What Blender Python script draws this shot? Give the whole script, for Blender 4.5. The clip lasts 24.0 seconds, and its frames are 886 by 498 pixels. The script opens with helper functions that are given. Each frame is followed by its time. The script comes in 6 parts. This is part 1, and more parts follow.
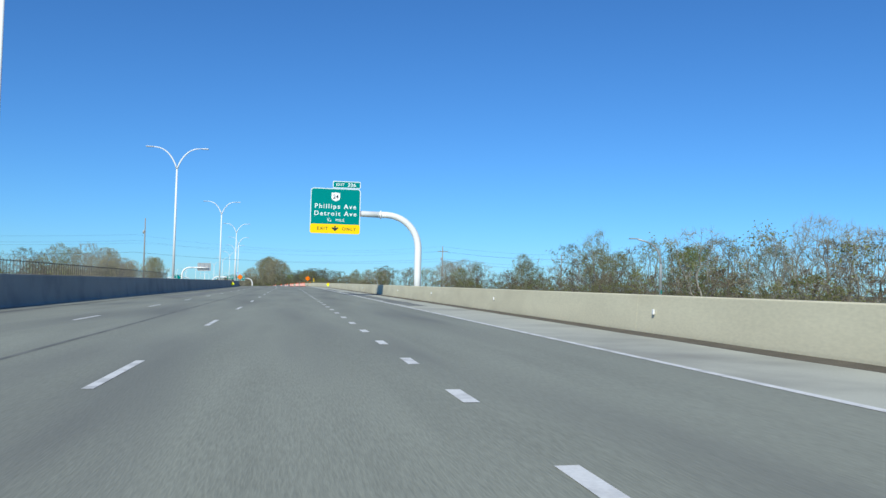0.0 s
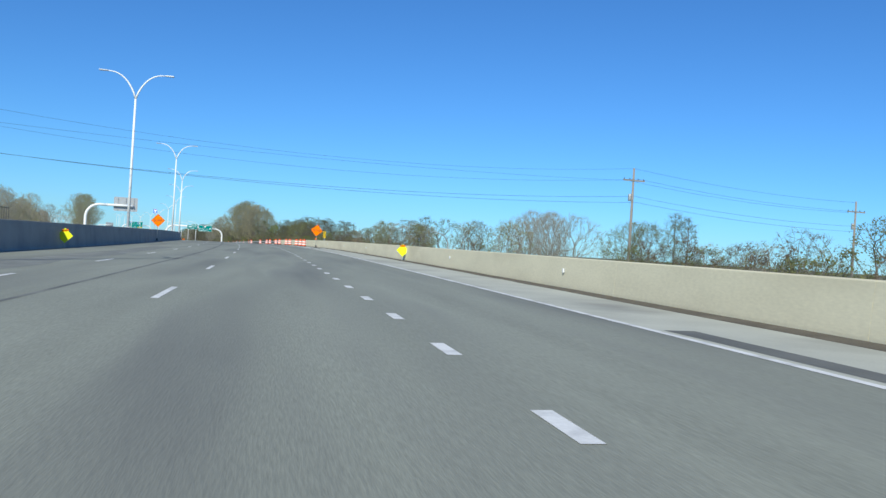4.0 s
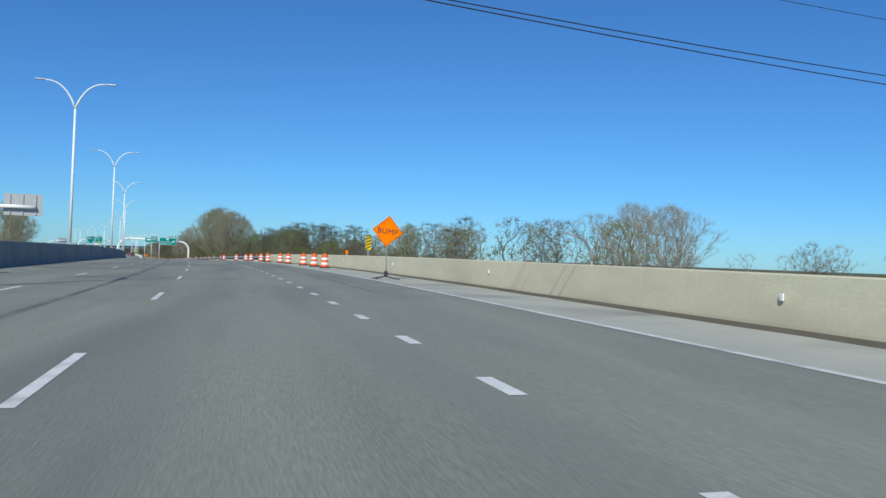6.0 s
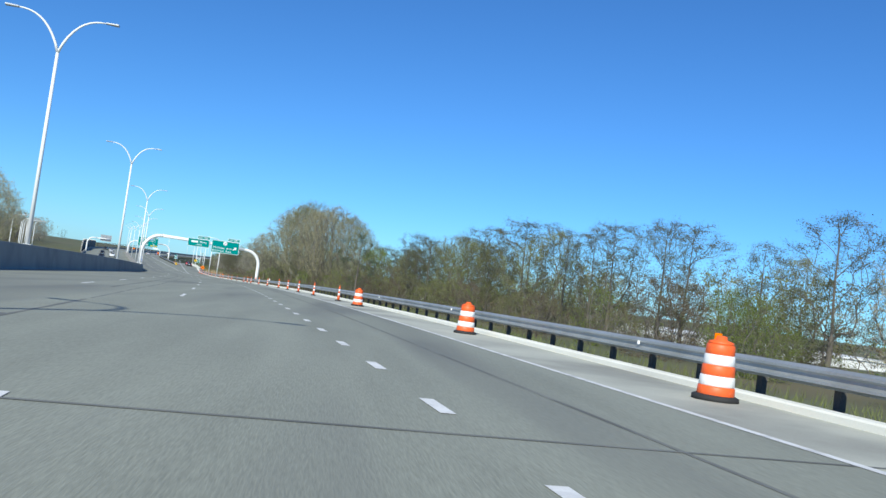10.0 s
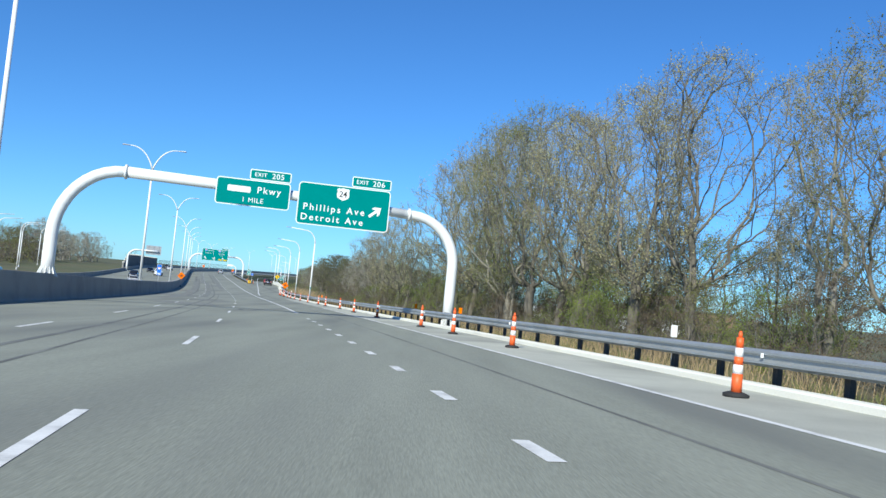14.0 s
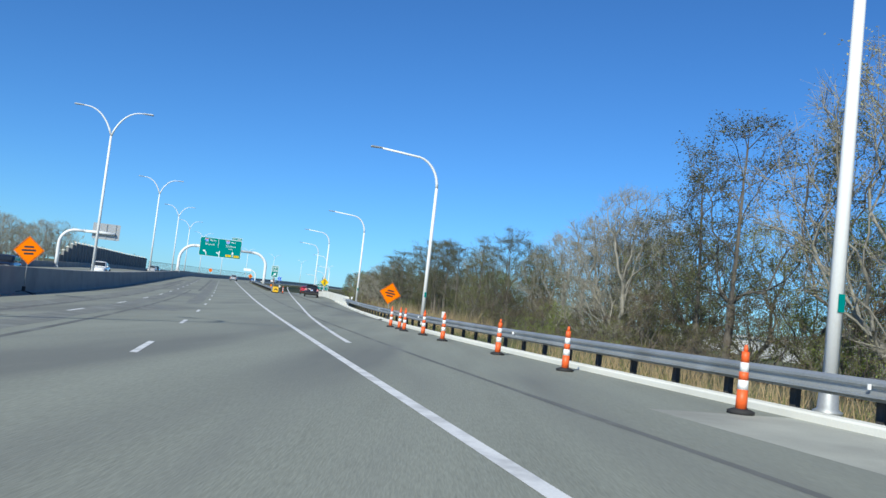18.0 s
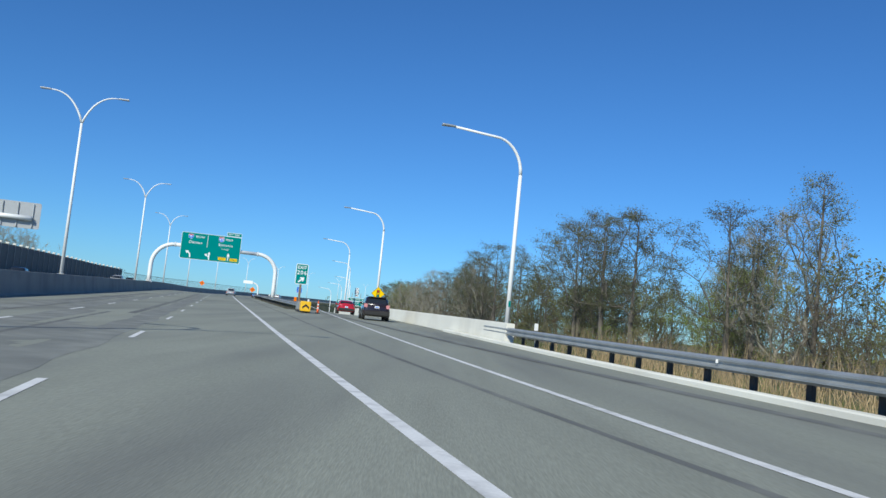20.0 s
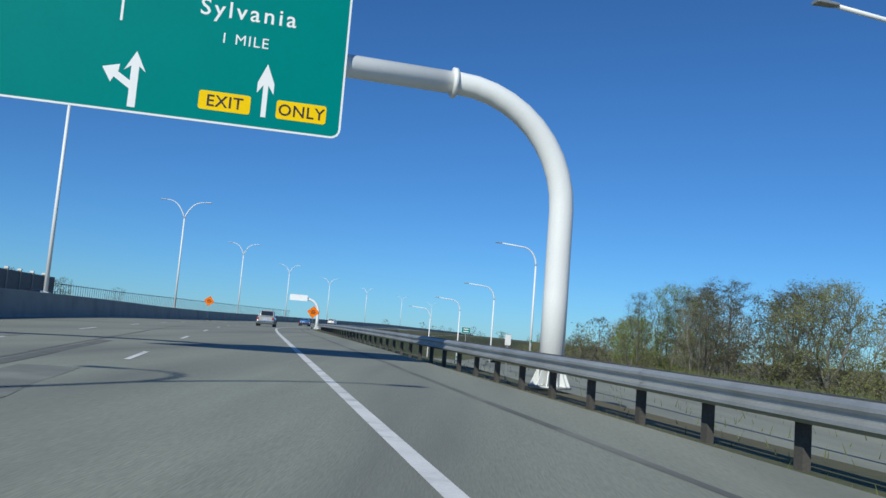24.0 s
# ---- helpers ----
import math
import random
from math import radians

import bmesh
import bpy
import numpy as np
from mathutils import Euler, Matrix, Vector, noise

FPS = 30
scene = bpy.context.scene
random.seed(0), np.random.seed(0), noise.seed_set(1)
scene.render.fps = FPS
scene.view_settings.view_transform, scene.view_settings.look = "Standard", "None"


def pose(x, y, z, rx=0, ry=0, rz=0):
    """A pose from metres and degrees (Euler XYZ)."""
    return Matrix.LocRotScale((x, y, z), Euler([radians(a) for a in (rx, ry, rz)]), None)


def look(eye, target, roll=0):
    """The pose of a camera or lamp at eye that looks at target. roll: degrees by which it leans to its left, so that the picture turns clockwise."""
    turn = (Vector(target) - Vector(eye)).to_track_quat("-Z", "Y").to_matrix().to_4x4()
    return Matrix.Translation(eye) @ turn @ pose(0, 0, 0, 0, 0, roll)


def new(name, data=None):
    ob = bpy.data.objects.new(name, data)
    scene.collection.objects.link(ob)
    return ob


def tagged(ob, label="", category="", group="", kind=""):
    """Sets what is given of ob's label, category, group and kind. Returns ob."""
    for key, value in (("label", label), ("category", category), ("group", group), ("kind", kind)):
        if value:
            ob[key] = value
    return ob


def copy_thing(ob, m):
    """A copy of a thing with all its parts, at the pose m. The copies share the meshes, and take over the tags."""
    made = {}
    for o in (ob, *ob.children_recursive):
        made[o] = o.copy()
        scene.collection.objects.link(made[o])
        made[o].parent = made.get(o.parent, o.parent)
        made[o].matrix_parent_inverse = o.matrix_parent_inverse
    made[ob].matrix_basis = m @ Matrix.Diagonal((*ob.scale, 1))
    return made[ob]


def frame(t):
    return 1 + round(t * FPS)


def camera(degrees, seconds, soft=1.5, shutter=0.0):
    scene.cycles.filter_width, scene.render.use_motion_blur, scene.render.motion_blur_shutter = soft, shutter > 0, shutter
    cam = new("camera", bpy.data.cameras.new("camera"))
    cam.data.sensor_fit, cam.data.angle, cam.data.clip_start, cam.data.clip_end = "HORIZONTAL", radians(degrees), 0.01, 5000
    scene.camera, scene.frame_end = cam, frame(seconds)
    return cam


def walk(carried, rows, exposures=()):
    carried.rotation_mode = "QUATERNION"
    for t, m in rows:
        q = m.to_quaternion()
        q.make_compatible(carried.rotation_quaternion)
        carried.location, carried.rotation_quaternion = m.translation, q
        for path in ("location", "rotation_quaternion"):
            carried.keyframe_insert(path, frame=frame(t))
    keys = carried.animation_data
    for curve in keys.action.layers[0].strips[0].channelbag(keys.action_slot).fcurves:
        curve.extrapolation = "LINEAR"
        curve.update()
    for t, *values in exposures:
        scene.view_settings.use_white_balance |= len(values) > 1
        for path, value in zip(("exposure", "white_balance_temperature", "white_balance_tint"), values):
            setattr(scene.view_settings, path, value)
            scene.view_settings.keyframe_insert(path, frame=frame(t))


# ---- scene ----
cam = camera(55.72, 24.0)
PATH = [
    (0, (0.113, 0.000, 1.101), -10.23, 2.52, 1.27),
    (0.5, (0.106, 14.828, 1.118), -10.46, 4.17, -1.96),
    (1, (0.083, 29.585, 1.135), -10.44, 3.93, -1.48),
    (1.5, (0.050, 44.269, 1.152), -10.25, 2.60, 1.06),
    (2, (0.010, 58.880, 1.168), -9.93, 1.73, 2.05),
    (2.5, (-0.090, 73.420, 1.183), -9.28, 1.26, 1.93),
    (3, (-0.187, 87.887, 1.197), -9.51, 0.75, 2.21),
    (3.5, (-0.276, 102.282, 1.211), -10.51, 0.24, 2.84),
    (4, (-0.362, 116.605, 1.222), -11.46, -0.13, 3.53),
    (4.5, (-0.511, 130.872, 1.230), -11.61, -0.19, 3.95),
    (5, (-0.704, 145.100, 1.235), -10.82, 0.07, 4.07),
    (5.5, (-0.963, 159.286, 1.236), -11.35, 0.48, 2.69),
    (6, (-1.312, 173.430, 1.235), -13.02, 0.51, 2.13),
    (6.5, (-1.654, 187.534, 1.232), -12.78, 1.26, 2.68),
    (7, (-2.130, 201.595, 1.226), -9.97, 2.18, 6.09),
    (7.5, (-2.755, 215.611, 1.203), -9.02, 1.57, 6.42),
    (8, (-3.521, 229.582, 1.157), -7.03, 0.37, 7.80),
    (8.5, (-4.432, 243.522, 1.086), -7.81, 0.24, 8.67),
    (9, (-5.468, 257.445, 0.991), -8.45, 0.43, 8.45),
    (9.5, (-6.620, 271.352, 0.872), -8.43, 0.86, 8.26),
    (10, (-7.881, 285.241, 0.729), -7.97, 2.62, 7.67),
    (10.5, (-9.255, 299.113, 0.562), -7.12, 2.61, 8.20),
    (11, (-10.723, 312.967, 0.372), -6.51, 2.62, 7.90),
    (11.5, (-12.285, 326.803, 0.164), -6.10, 2.66, 6.89),
    (12, (-13.944, 340.620, -0.063), -5.72, 2.70, 5.86),
    (12.5, (-15.730, 354.424, -0.309), -5.20, 2.75, 5.51),
    (13, (-17.623, 368.228, -0.573), -4.49, 2.81, 5.95),
    (13.5, (-19.626, 382.030, -0.857), -3.22, 2.77, 6.01),
    (14, (-21.743, 395.830, -1.161), -2.25, 2.83, 5.56),
    (14.5, (-23.985, 409.624, -1.473), -1.49, 3.00, 6.33),
    (15, (-26.342, 423.413, -1.777), -0.90, 2.92, 5.36),
    (15.5, (-28.813, 437.196, -2.074), -1.08, 3.07, 5.13),
    (16, (-31.396, 450.974, -2.361), -1.00, 3.13, 4.46),
    (16.5, (-34.002, 464.749, -2.639), -1.03, 3.30, 4.88),
    (17, (-36.710, 478.495, -2.908), -0.88, 3.62, 4.94),
    (17.5, (-39.518, 492.211, -3.168), -0.69, 3.82, 5.76),
    (18, (-42.422, 505.897, -3.408), -0.60, 3.78, 6.33),
    (18.5, (-45.386, 519.561, -3.595), -0.61, 3.60, 6.04),
    (19, (-48.425, 533.200, -3.726), -0.61, 3.76, 5.85),
    (19.5, (-51.526, 546.815, -3.802), -0.60, 4.24, 5.74),
    (20, (-54.677, 560.408, -3.822), -0.59, 4.78, 5.65),
    (20.5, (-57.909, 573.965, -3.788), -0.58, 5.18, 5.50),
    (21, (-61.162, 587.491, -3.700), -0.58, 5.38, 5.29),
    (21.5, (-64.426, 600.989, -3.563), -1.00, 5.57, 4.79),
    (22, (-67.692, 614.459, -3.417), -0.33, 5.59, 4.84),
    (22.5, (-70.944, 627.907, -3.267), -0.10, 5.64, 4.97),
    (23, (-74.192, 641.331, -3.114), 0.67, 5.72, 4.84),
    (23.5, (-77.432, 654.729, -2.957), 1.22, 5.67, 4.32),
    (24, (-80.662, 668.105, -2.798), 1.44, 5.95, 4.58),
]
EXPOSURES = [(s, stops, 6450, 4) for s, stops in ((0, -0.1), (1, -0.6), (2.5, -0.3), (5, 0), (6, -0.3), (7, -0.3), (9, 0.18), (10, 0.12), (14, 0.2), (16, 0.2), (17, 0.05), (18, 0), (21, -0.25), (23, -0.3), (24, -0.4))]
walk(cam, [(t, Matrix.Translation(eye) @ pose(0, 0, 0, 0, 0, yaw) @ pose(0, 0, 0, 90 + pitch) @ pose(0, 0, 0, 0, 0, roll)) for t, eye, yaw, pitch, roll in PATH], EXPOSURES)

# the road's line: bend, slope and cross fall at these metres
KNOTS = [0, 100, 200, 300, 400, 500, 600, 700, 760, 850, 1000, 1060]
KAPPA = [0.00010, -0.00005, 0.00078, 0.00048, 0.00060, 0.00051, 0.00006, -0.00007, -0.00160, -0.00150, -0.00150, 0.00000]
GRADE = [0.00119, 0.00100, -0.00049, -0.01288, -0.02251, -0.01817, 0.01023, 0.01219, 0.00000, 0.01000, 0.01000, 0.00000]
BANK = [0.00850, 0.01074, 0.01486, 0.01101, 0.02309, 0.01930, 0.01305, 0.00341, 0.00300, -0.02000, -0.02000, 0.00000]
HL = 1.25                             # height of the median wall
SUN_ROT = 203.0

# ---- light ----
SUN_EL = 35.5
world = bpy.data.worlds.new("sky")
scene.world = world
world.use_nodes = True
wn = world.node_tree.nodes
sky = wn.new("ShaderNodeTexSky")
sky.sky_type, sky.sun_disc = "NISHITA", False
sky.sun_elevation, sky.sun_rotation = radians(SUN_EL), radians(SUN_ROT)
sky.altitude, sky.air_density, sky.dust_density, sky.ozone_density = 300, 0.9, 0.15, 5.0
deep = wn.new("ShaderNodeVectorMath")
deep.operation = "MULTIPLY"
deep.inputs[1].default_value = (0.43, 0.76, 1.10)
world.node_tree.links.new(sky.outputs[0], deep.inputs[0])
world.node_tree.links.new(deep.outputs[0], wn["Background"].inputs[0])
wn["Background"].inputs[1].default_value = 0.12
sun = bpy.data.lights.new("sun", "SUN")
sun.energy, sun.angle, sun.color = 5.0, radians(0.53), (1.0, 0.955, 0.87)
SUN_DIR = Vector((math.sin(radians(SUN_ROT)) * math.cos(radians(SUN_EL)), math.cos(radians(SUN_ROT)) * math.cos(radians(SUN_EL)), math.sin(radians(SUN_EL))))
sun_lamp = new("sun", sun)
sun_lamp.matrix_world = look((0, 0, 60), Vector((0, 0, 60)) - SUN_DIR)


# ---- materials ----
def material(name, colour, rough=0.6, metal=0.0, vary=0.12, scale=3.0, fine=40.0, bump=0.15, stain=None, stain_scale=0.4, stain_amount=0.5, island=0.0, stretch=None, spec=0.5):
    """A surface with a coarse and a fine variation, stains and relief, in metres of the object."""
    m = bpy.data.materials.new(name)
    m.use_nodes = True
    n, l = m.node_tree.nodes, m.node_tree.links
    p = n["Principled BSDF"]
    p.inputs["Roughness"].default_value, p.inputs["Metallic"].default_value = rough, metal
    p.inputs["Specular IOR Level"].default_value = spec
    geo = n.new("ShaderNodeNewGeometry")
    pos = geo.outputs["Position"]
    if stretch:
        mp = n.new("ShaderNodeVectorMath")
        mp.operation = "MULTIPLY"
        mp.inputs[1].default_value = stretch
        l.new(pos, mp.inputs[0])
        pos = mp.outputs[0]

    def noise_of(s, detail=4):
        t = n.new("ShaderNodeTexNoise")
        t.inputs["Scale"].default_value, t.inputs["Detail"].default_value = s, detail
        l.new(pos, t.inputs["Vector"])
        return t.outputs["Fac"]

    coarse, grain = noise_of(scale), noise_of(fine, 2)
    add = n.new("ShaderNodeMath")
    add.operation = "ADD"
    l.new(coarse, add.inputs[0]), l.new(grain, add.inputs[1])
    level = n.new("ShaderNodeMapRange")
    level.inputs["From Min"].default_value, level.inputs["From Max"].default_value = 0.6, 1.4
    level.inputs["To Min"].default_value, level.inputs["To Max"].default_value = 1 - vary, 1 + vary
    l.new(add.outputs[0], level.inputs["Value"])
    value = level.outputs[0]
    if island:
        info = n.new("ShaderNodeObjectInfo")
        spread = n.new("ShaderNodeMapRange")
        spread.inputs["To Min"].default_value, spread.inputs["To Max"].default_value = 1 - island, 1 + island
        l.new(info.outputs["Random"], spread.inputs["Value"])
        mul = n.new("ShaderNodeMath")
        mul.operation = "MULTIPLY"
        l.new(value, mul.inputs[0]), l.new(spread.outputs[0], mul.inputs[1])
        value = mul.outputs[0]
    tint = n.new("ShaderNodeVectorMath")
    tint.operation = "SCALE"
    tint.inputs[0].default_value = colour
    l.new(value, tint.inputs["Scale"])
    out = tint.outputs[0]
    if stain:
        mix = n.new("ShaderNodeMix")
        mix.data_type = "RGBA"
        ramp = n.new("ShaderNodeMapRange")
        ramp.inputs["From Min"].default_value, ramp.inputs["From Max"].default_value = 0.48, 0.68
        ramp.inputs["To Max"].default_value = stain_amount
        l.new(noise_of(stain_scale, 5), ramp.inputs["Value"])
        l.new(ramp.outputs[0], mix.inputs["Factor"])
        l.new(out, mix.inputs["A"])
        mix.inputs["B"].default_value = (*stain, 1)
        out = mix.outputs["Result"]
    l.new(out, p.inputs["Base Color"])
    if bump:
        b = n.new("ShaderNodeBump")
        b.inputs["Strength"].default_value, b.inputs["Distance"].default_value = bump, 0.02
        l.new(grain, b.inputs["Height"])
        l.new(b.outputs[0], p.inputs["Normal"])
    return m


ASPHALT = material("asphalt", (0.252, 0.264, 0.216), 0.85, vary=0.22, scale=1.1, fine=55, bump=0.3, stain=(0.150, 0.155, 0.138), stain_scale=0.55, stain_amount=0.8, stretch=(1.0, 0.10, 1.0))
SHOULDER = material("shoulder_concrete", (0.45, 0.455, 0.385), 0.85, vary=0.16, scale=0.6, fine=50, bump=0.25, stain=(0.13, 0.125, 0.115), stain_scale=0.25, stain_amount=0.5)
PATCH = material("dark_patch", (0.135, 0.138, 0.125), 0.8, vary=0.25, scale=0.8, fine=60, bump=0.3, stain=(0.22, 0.225, 0.20), stain_scale=0.5, stain_amount=0.85)
WORN = material("worn_asphalt", (0.185, 0.192, 0.172), 0.85, vary=0.25, scale=1.1, fine=55, bump=0.3, stain=(0.255, 0.265, 0.235), stain_scale=0.8, stain_amount=0.9)
CONCRETE = material("wall_concrete", (0.67, 0.62, 0.44), 0.85, vary=0.10, scale=0.7, fine=14, bump=0.05, stain=(0.50, 0.45, 0.31), stain_scale=0.30, stain_amount=0.6, stretch=(1.0, 0.55, 1.8))
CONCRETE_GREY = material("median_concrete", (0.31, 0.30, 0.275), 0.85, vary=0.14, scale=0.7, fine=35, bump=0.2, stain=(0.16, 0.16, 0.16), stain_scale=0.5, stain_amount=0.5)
CONCRETE_NEW = material("pale_concrete", (0.80, 0.79, 0.70), 0.8, vary=0.07, scale=0.7, fine=35, bump=0.1, stain=(0.62, 0.60, 0.52), stain_scale=0.3, stain_amount=0.5)
DIRT = material("kerb_dirt", (0.11, 0.095, 0.07), 0.95, vary=0.4, scale=1.5, fine=30, bump=0.6)
GRASS_GROUND = material("ground_grass", (0.095, 0.105, 0.045), 0.95, vary=0.4, scale=0.15, fine=6, bump=0.5, stain=(0.14, 0.115, 0.06), stain_scale=0.05, stain_amount=0.8)
GRASS = material("grass_blade", (0.12, 0.14, 0.045), 0.9, vary=0.4, scale=0.4, fine=8, bump=0)
REED = material("dry_reed", (0.36, 0.27, 0.15), 0.9, vary=0.3, scale=0.4, fine=8, bump=0)
PAINT = material("white_road_paint", (0.72, 0.72, 0.70), 0.7, vary=0.12, scale=2, fine=30, bump=0.1, stain=(0.35, 0.35, 0.34), stain_scale=2.5, stain_amount=0.6)
WHITE_STEEL = material("white_painted_steel", (0.80, 0.815, 0.80), 0.45, vary=0.04, scale=1, fine=20, bump=0.02)
GALV = material("galvanised_steel", (0.44, 0.46, 0.46), 0.5, 0.55, vary=0.12, scale=1.5, fine=25, bump=0.03, stain=(0.30, 0.31, 0.30), stain_scale=0.8, stain_amount=0.6)
DARK_STEEL = material("dark_steel", (0.05, 0.052, 0.055), 0.6, 0.4, vary=0.2, bump=0.05)
POST_STEEL = material("weathered_post", (0.09, 0.085, 0.075), 0.8, 0.2, vary=0.3, bump=0.2)
SIGN_GREEN = material("sign_green", (0.0, 0.225, 0.205), 0.6, vary=0.05, scale=1, fine=10, bump=0, spec=0.08)
SIGN_WHITE = material("sign_white", (0.86, 0.87, 0.86), 0.4, vary=0.03, bump=0)
SIGN_BLACK = material("sign_black", (0.02, 0.02, 0.02), 0.5, vary=0.1, bump=0)
SIGN_YELLOW = material("sign_yellow", (0.95, 0.62, 0.005), 0.4, vary=0.04, bump=0, spec=0.1)
SIGN_LIME = material("sign_lime", (0.80, 0.85, 0.03), 0.4, vary=0.04, bump=0, spec=0.1)
SIGN_BLUE = material("sign_blue", (0.01, 0.17, 0.68), 0.4, vary=0.05, bump=0, spec=0.1)
SIGN_RED = material("sign_red", (0.55, 0.02, 0.03), 0.4, vary=0.05, bump=0, spec=0.1)
SIGN_BACK = material("sign_back_aluminium", (0.42, 0.43, 0.43), 0.5, 0.5, vary=0.08, bump=0)
ORANGE = material("orange_fabric", (0.98, 0.205, 0.0), 0.7, vary=0.06, scale=3, fine=40, bump=0.05, spec=0.08)
DRUM_ORANGE = material("drum_orange", (0.85, 0.13, 0.025), 0.5, vary=0.12, scale=4, fine=30, bump=0.03, stain=(0.45, 0.10, 0.04), stain_scale=4, stain_amount=0.4)
BAND_WHITE = material("reflective_band", (0.82, 0.82, 0.80), 0.45, vary=0.1, scale=6, fine=30, bump=0)
RUBBER = material("black_rubber", (0.025, 0.025, 0.025), 0.8, vary=0.25, bump=0.1)
POLE_WOOD = material("weathered_pole", (0.27, 0.245, 0.21), 0.85, vary=0.25, scale=4, fine=40, bump=0.3, stretch=(4, 4, 0.6))
WOOD_POST = material("wood_post", (0.20, 0.145, 0.095), 0.85, vary=0.3, scale=4, fine=40, bump=0.3, stretch=(4, 4, 0.6))
RUST = material("fence_paint", (0.085, 0.08, 0.075), 0.85, 0.2, vary=0.3, bump=0.2)
YELLOW_PLASTIC = material("yellow_plastic", (0.85, 0.50, 0.02), 0.5, vary=0.08, bump=0.02)
BARK = material("bark", (0.165, 0.152, 0.125), 0.95, vary=0.35, scale=2, fine=14, bump=0.5, stretch=(3, 3, 0.7))
BARK_PALE = material("bark_pale", (0.28, 0.265, 0.22), 0.95, vary=0.3, scale=2, fine=14, bump=0.5, stretch=(3, 3, 0.7))
BARK_DARK = material("bark_dark", (0.135, 0.12, 0.10), 0.95, vary=0.35, scale=2, fine=14, bump=0.5, stretch=(3, 3, 0.7))


def leaf_material(name, colour, glow=0.45):
    """Leaves let part of the light through."""
    m = material(name, colour, 0.8, vary=0.3, scale=0.5, fine=5, bump=0, island=0.22, spec=0.2)
    n, l = m.node_tree.nodes, m.node_tree.links
    p, out = n["Principled BSDF"], n["Material Output"]
    t, mix = n.new("ShaderNodeBsdfTranslucent"), n.new("ShaderNodeMixShader")
    l.new(p.inputs["Base Color"].links[0].from_socket, t.inputs["Color"])
    mix.inputs[0].default_value = glow
    l.new(p.outputs[0], mix.inputs[1]), l.new(t.outputs[0], mix.inputs[2]), l.new(mix.outputs[0], out.inputs["Surface"])
    return m


LEAF_BUD = leaf_material("budding_leaf", (0.30, 0.32, 0.12))
LEAF_TAN = leaf_material("tan_catkin", (0.46, 0.43, 0.24))
LEAF_FRESH = leaf_material("fresh_leaf", (0.24, 0.31, 0.06))
LEAF_PALE = leaf_material("pale_young_leaf", (0.36, 0.40, 0.20))
LEAF_OLIVE = leaf_material("olive_leaf", (0.22, 0.23, 0.085))
LEAF_PINE = leaf_material("pine_needles", (0.11, 0.15, 0.075))
NEEDLE = leaf_material("dark_layer_leaf", (0.165, 0.175, 0.095))
LEAF_BROWN = leaf_material("brown_twig_haze", (0.19, 0.15, 0.10))
BRICK_TAN = material("brick_wall_tan", (0.36, 0.22, 0.15), 0.85, vary=0.2, scale=1.5, fine=20, bump=0.2)
WAREHOUSE = material("white_cladding", (0.74, 0.74, 0.72), 0.6, vary=0.06, scale=0.5, fine=10, bump=0.03)
ROOF_GREY = material("grey_roofing", (0.16, 0.155, 0.15), 0.9, vary=0.2, bump=0.1)
GLASS_DARK = material("window_glass", (0.02, 0.024, 0.028), 0.08, vary=0.05, bump=0, spec=0.9)
CABLE = material("black_cable", (0.02, 0.02, 0.02), 0.7, vary=0.1, bump=0)
LAMP_GLASS = material("lamp_lens", (0.55, 0.56, 0.56), 0.2, vary=0.03, bump=0)
CHROME = material("chrome", (0.6, 0.6, 0.61), 0.15, 1.0, vary=0.03, bump=0)
TAIL_PALE = material("tail_lamp_pale", (0.62, 0.26, 0.26), 0.15, vary=0.05, bump=0)
TAIL = material("tail_lamp_red", (0.42, 0.01, 0.012), 0.15, vary=0.05, bump=0)


def car_paint(name, colour):
    m = material(name, colour, 0.25, 0.0, vary=0.04, bump=0)
    m.node_tree.nodes["Principled BSDF"].inputs["Coat Weight"].default_value = 0.8
    return m


# ---- the road's line ----
_S = np.arange(-300.0, 2400.0, 1.0)
_K = np.interp(_S, KNOTS, KAPPA) * (_S > -250)
_H = np.cumsum(_K)
_H -= _H[300]
_X, _Y = np.cumsum(-np.sin(_H)), np.cumsum(np.cos(_H))
_G = np.interp(_S, KNOTS, GRADE)
_Z = np.cumsum(_G)
_X, _Y, _Z = _X - _X[300], _Y - _Y[300], _Z - _Z[300]


def head(s):
    return float(np.interp(s, _S, _H))


def bank(s):
    return float(np.interp(s, KNOTS, BANK))


def at(s, d, z=0.0):
    """The place s metres along the road, d to the right of the lane's middle and z above the carriageway there."""
    h = head(s)
    return Vector((float(np.interp(s, _S, _X)) + d * math.cos(h), float(np.interp(s, _S, _Y)) + d * math.sin(h),
                   float(np.interp(s, _S, _Z)) + z + bank(s) * min(max(d, -12.0), 10.0)))


def stand(s, d, z=0.0, turn=0.0):
    """The pose of a thing at that place whose own y runs along the road; turn: degrees to the left."""
    return Matrix.Translation(at(s, d, z)) @ Matrix.Rotation(head(s) + radians(turn), 4, "Z")


# ---- building helpers ----
def mesh_of(bm, name, smooth=False):
    me = bpy.data.meshes.new(name)
    bm.normal_update()
    bm.to_mesh(me)
    bm.free()
    if smooth:
        me.polygons.foreach_set("use_smooth", [True] * len(me.polygons))
    return me


def part(name, bm, mat, parent=None, label="", m=None, smooth=False):
    """Links a bmesh as one mesh object, under its thing or part."""
    me = bm if isinstance(bm, bpy.types.Mesh) else mesh_of(bm, name, smooth)
    if not me.materials:
        me.materials.append(mat)
    ob = new(name, me)
    if parent:
        ob.parent = parent
    if m is not None:
        ob.matrix_basis = m
    if label:
        tagged(ob, label)
    return ob


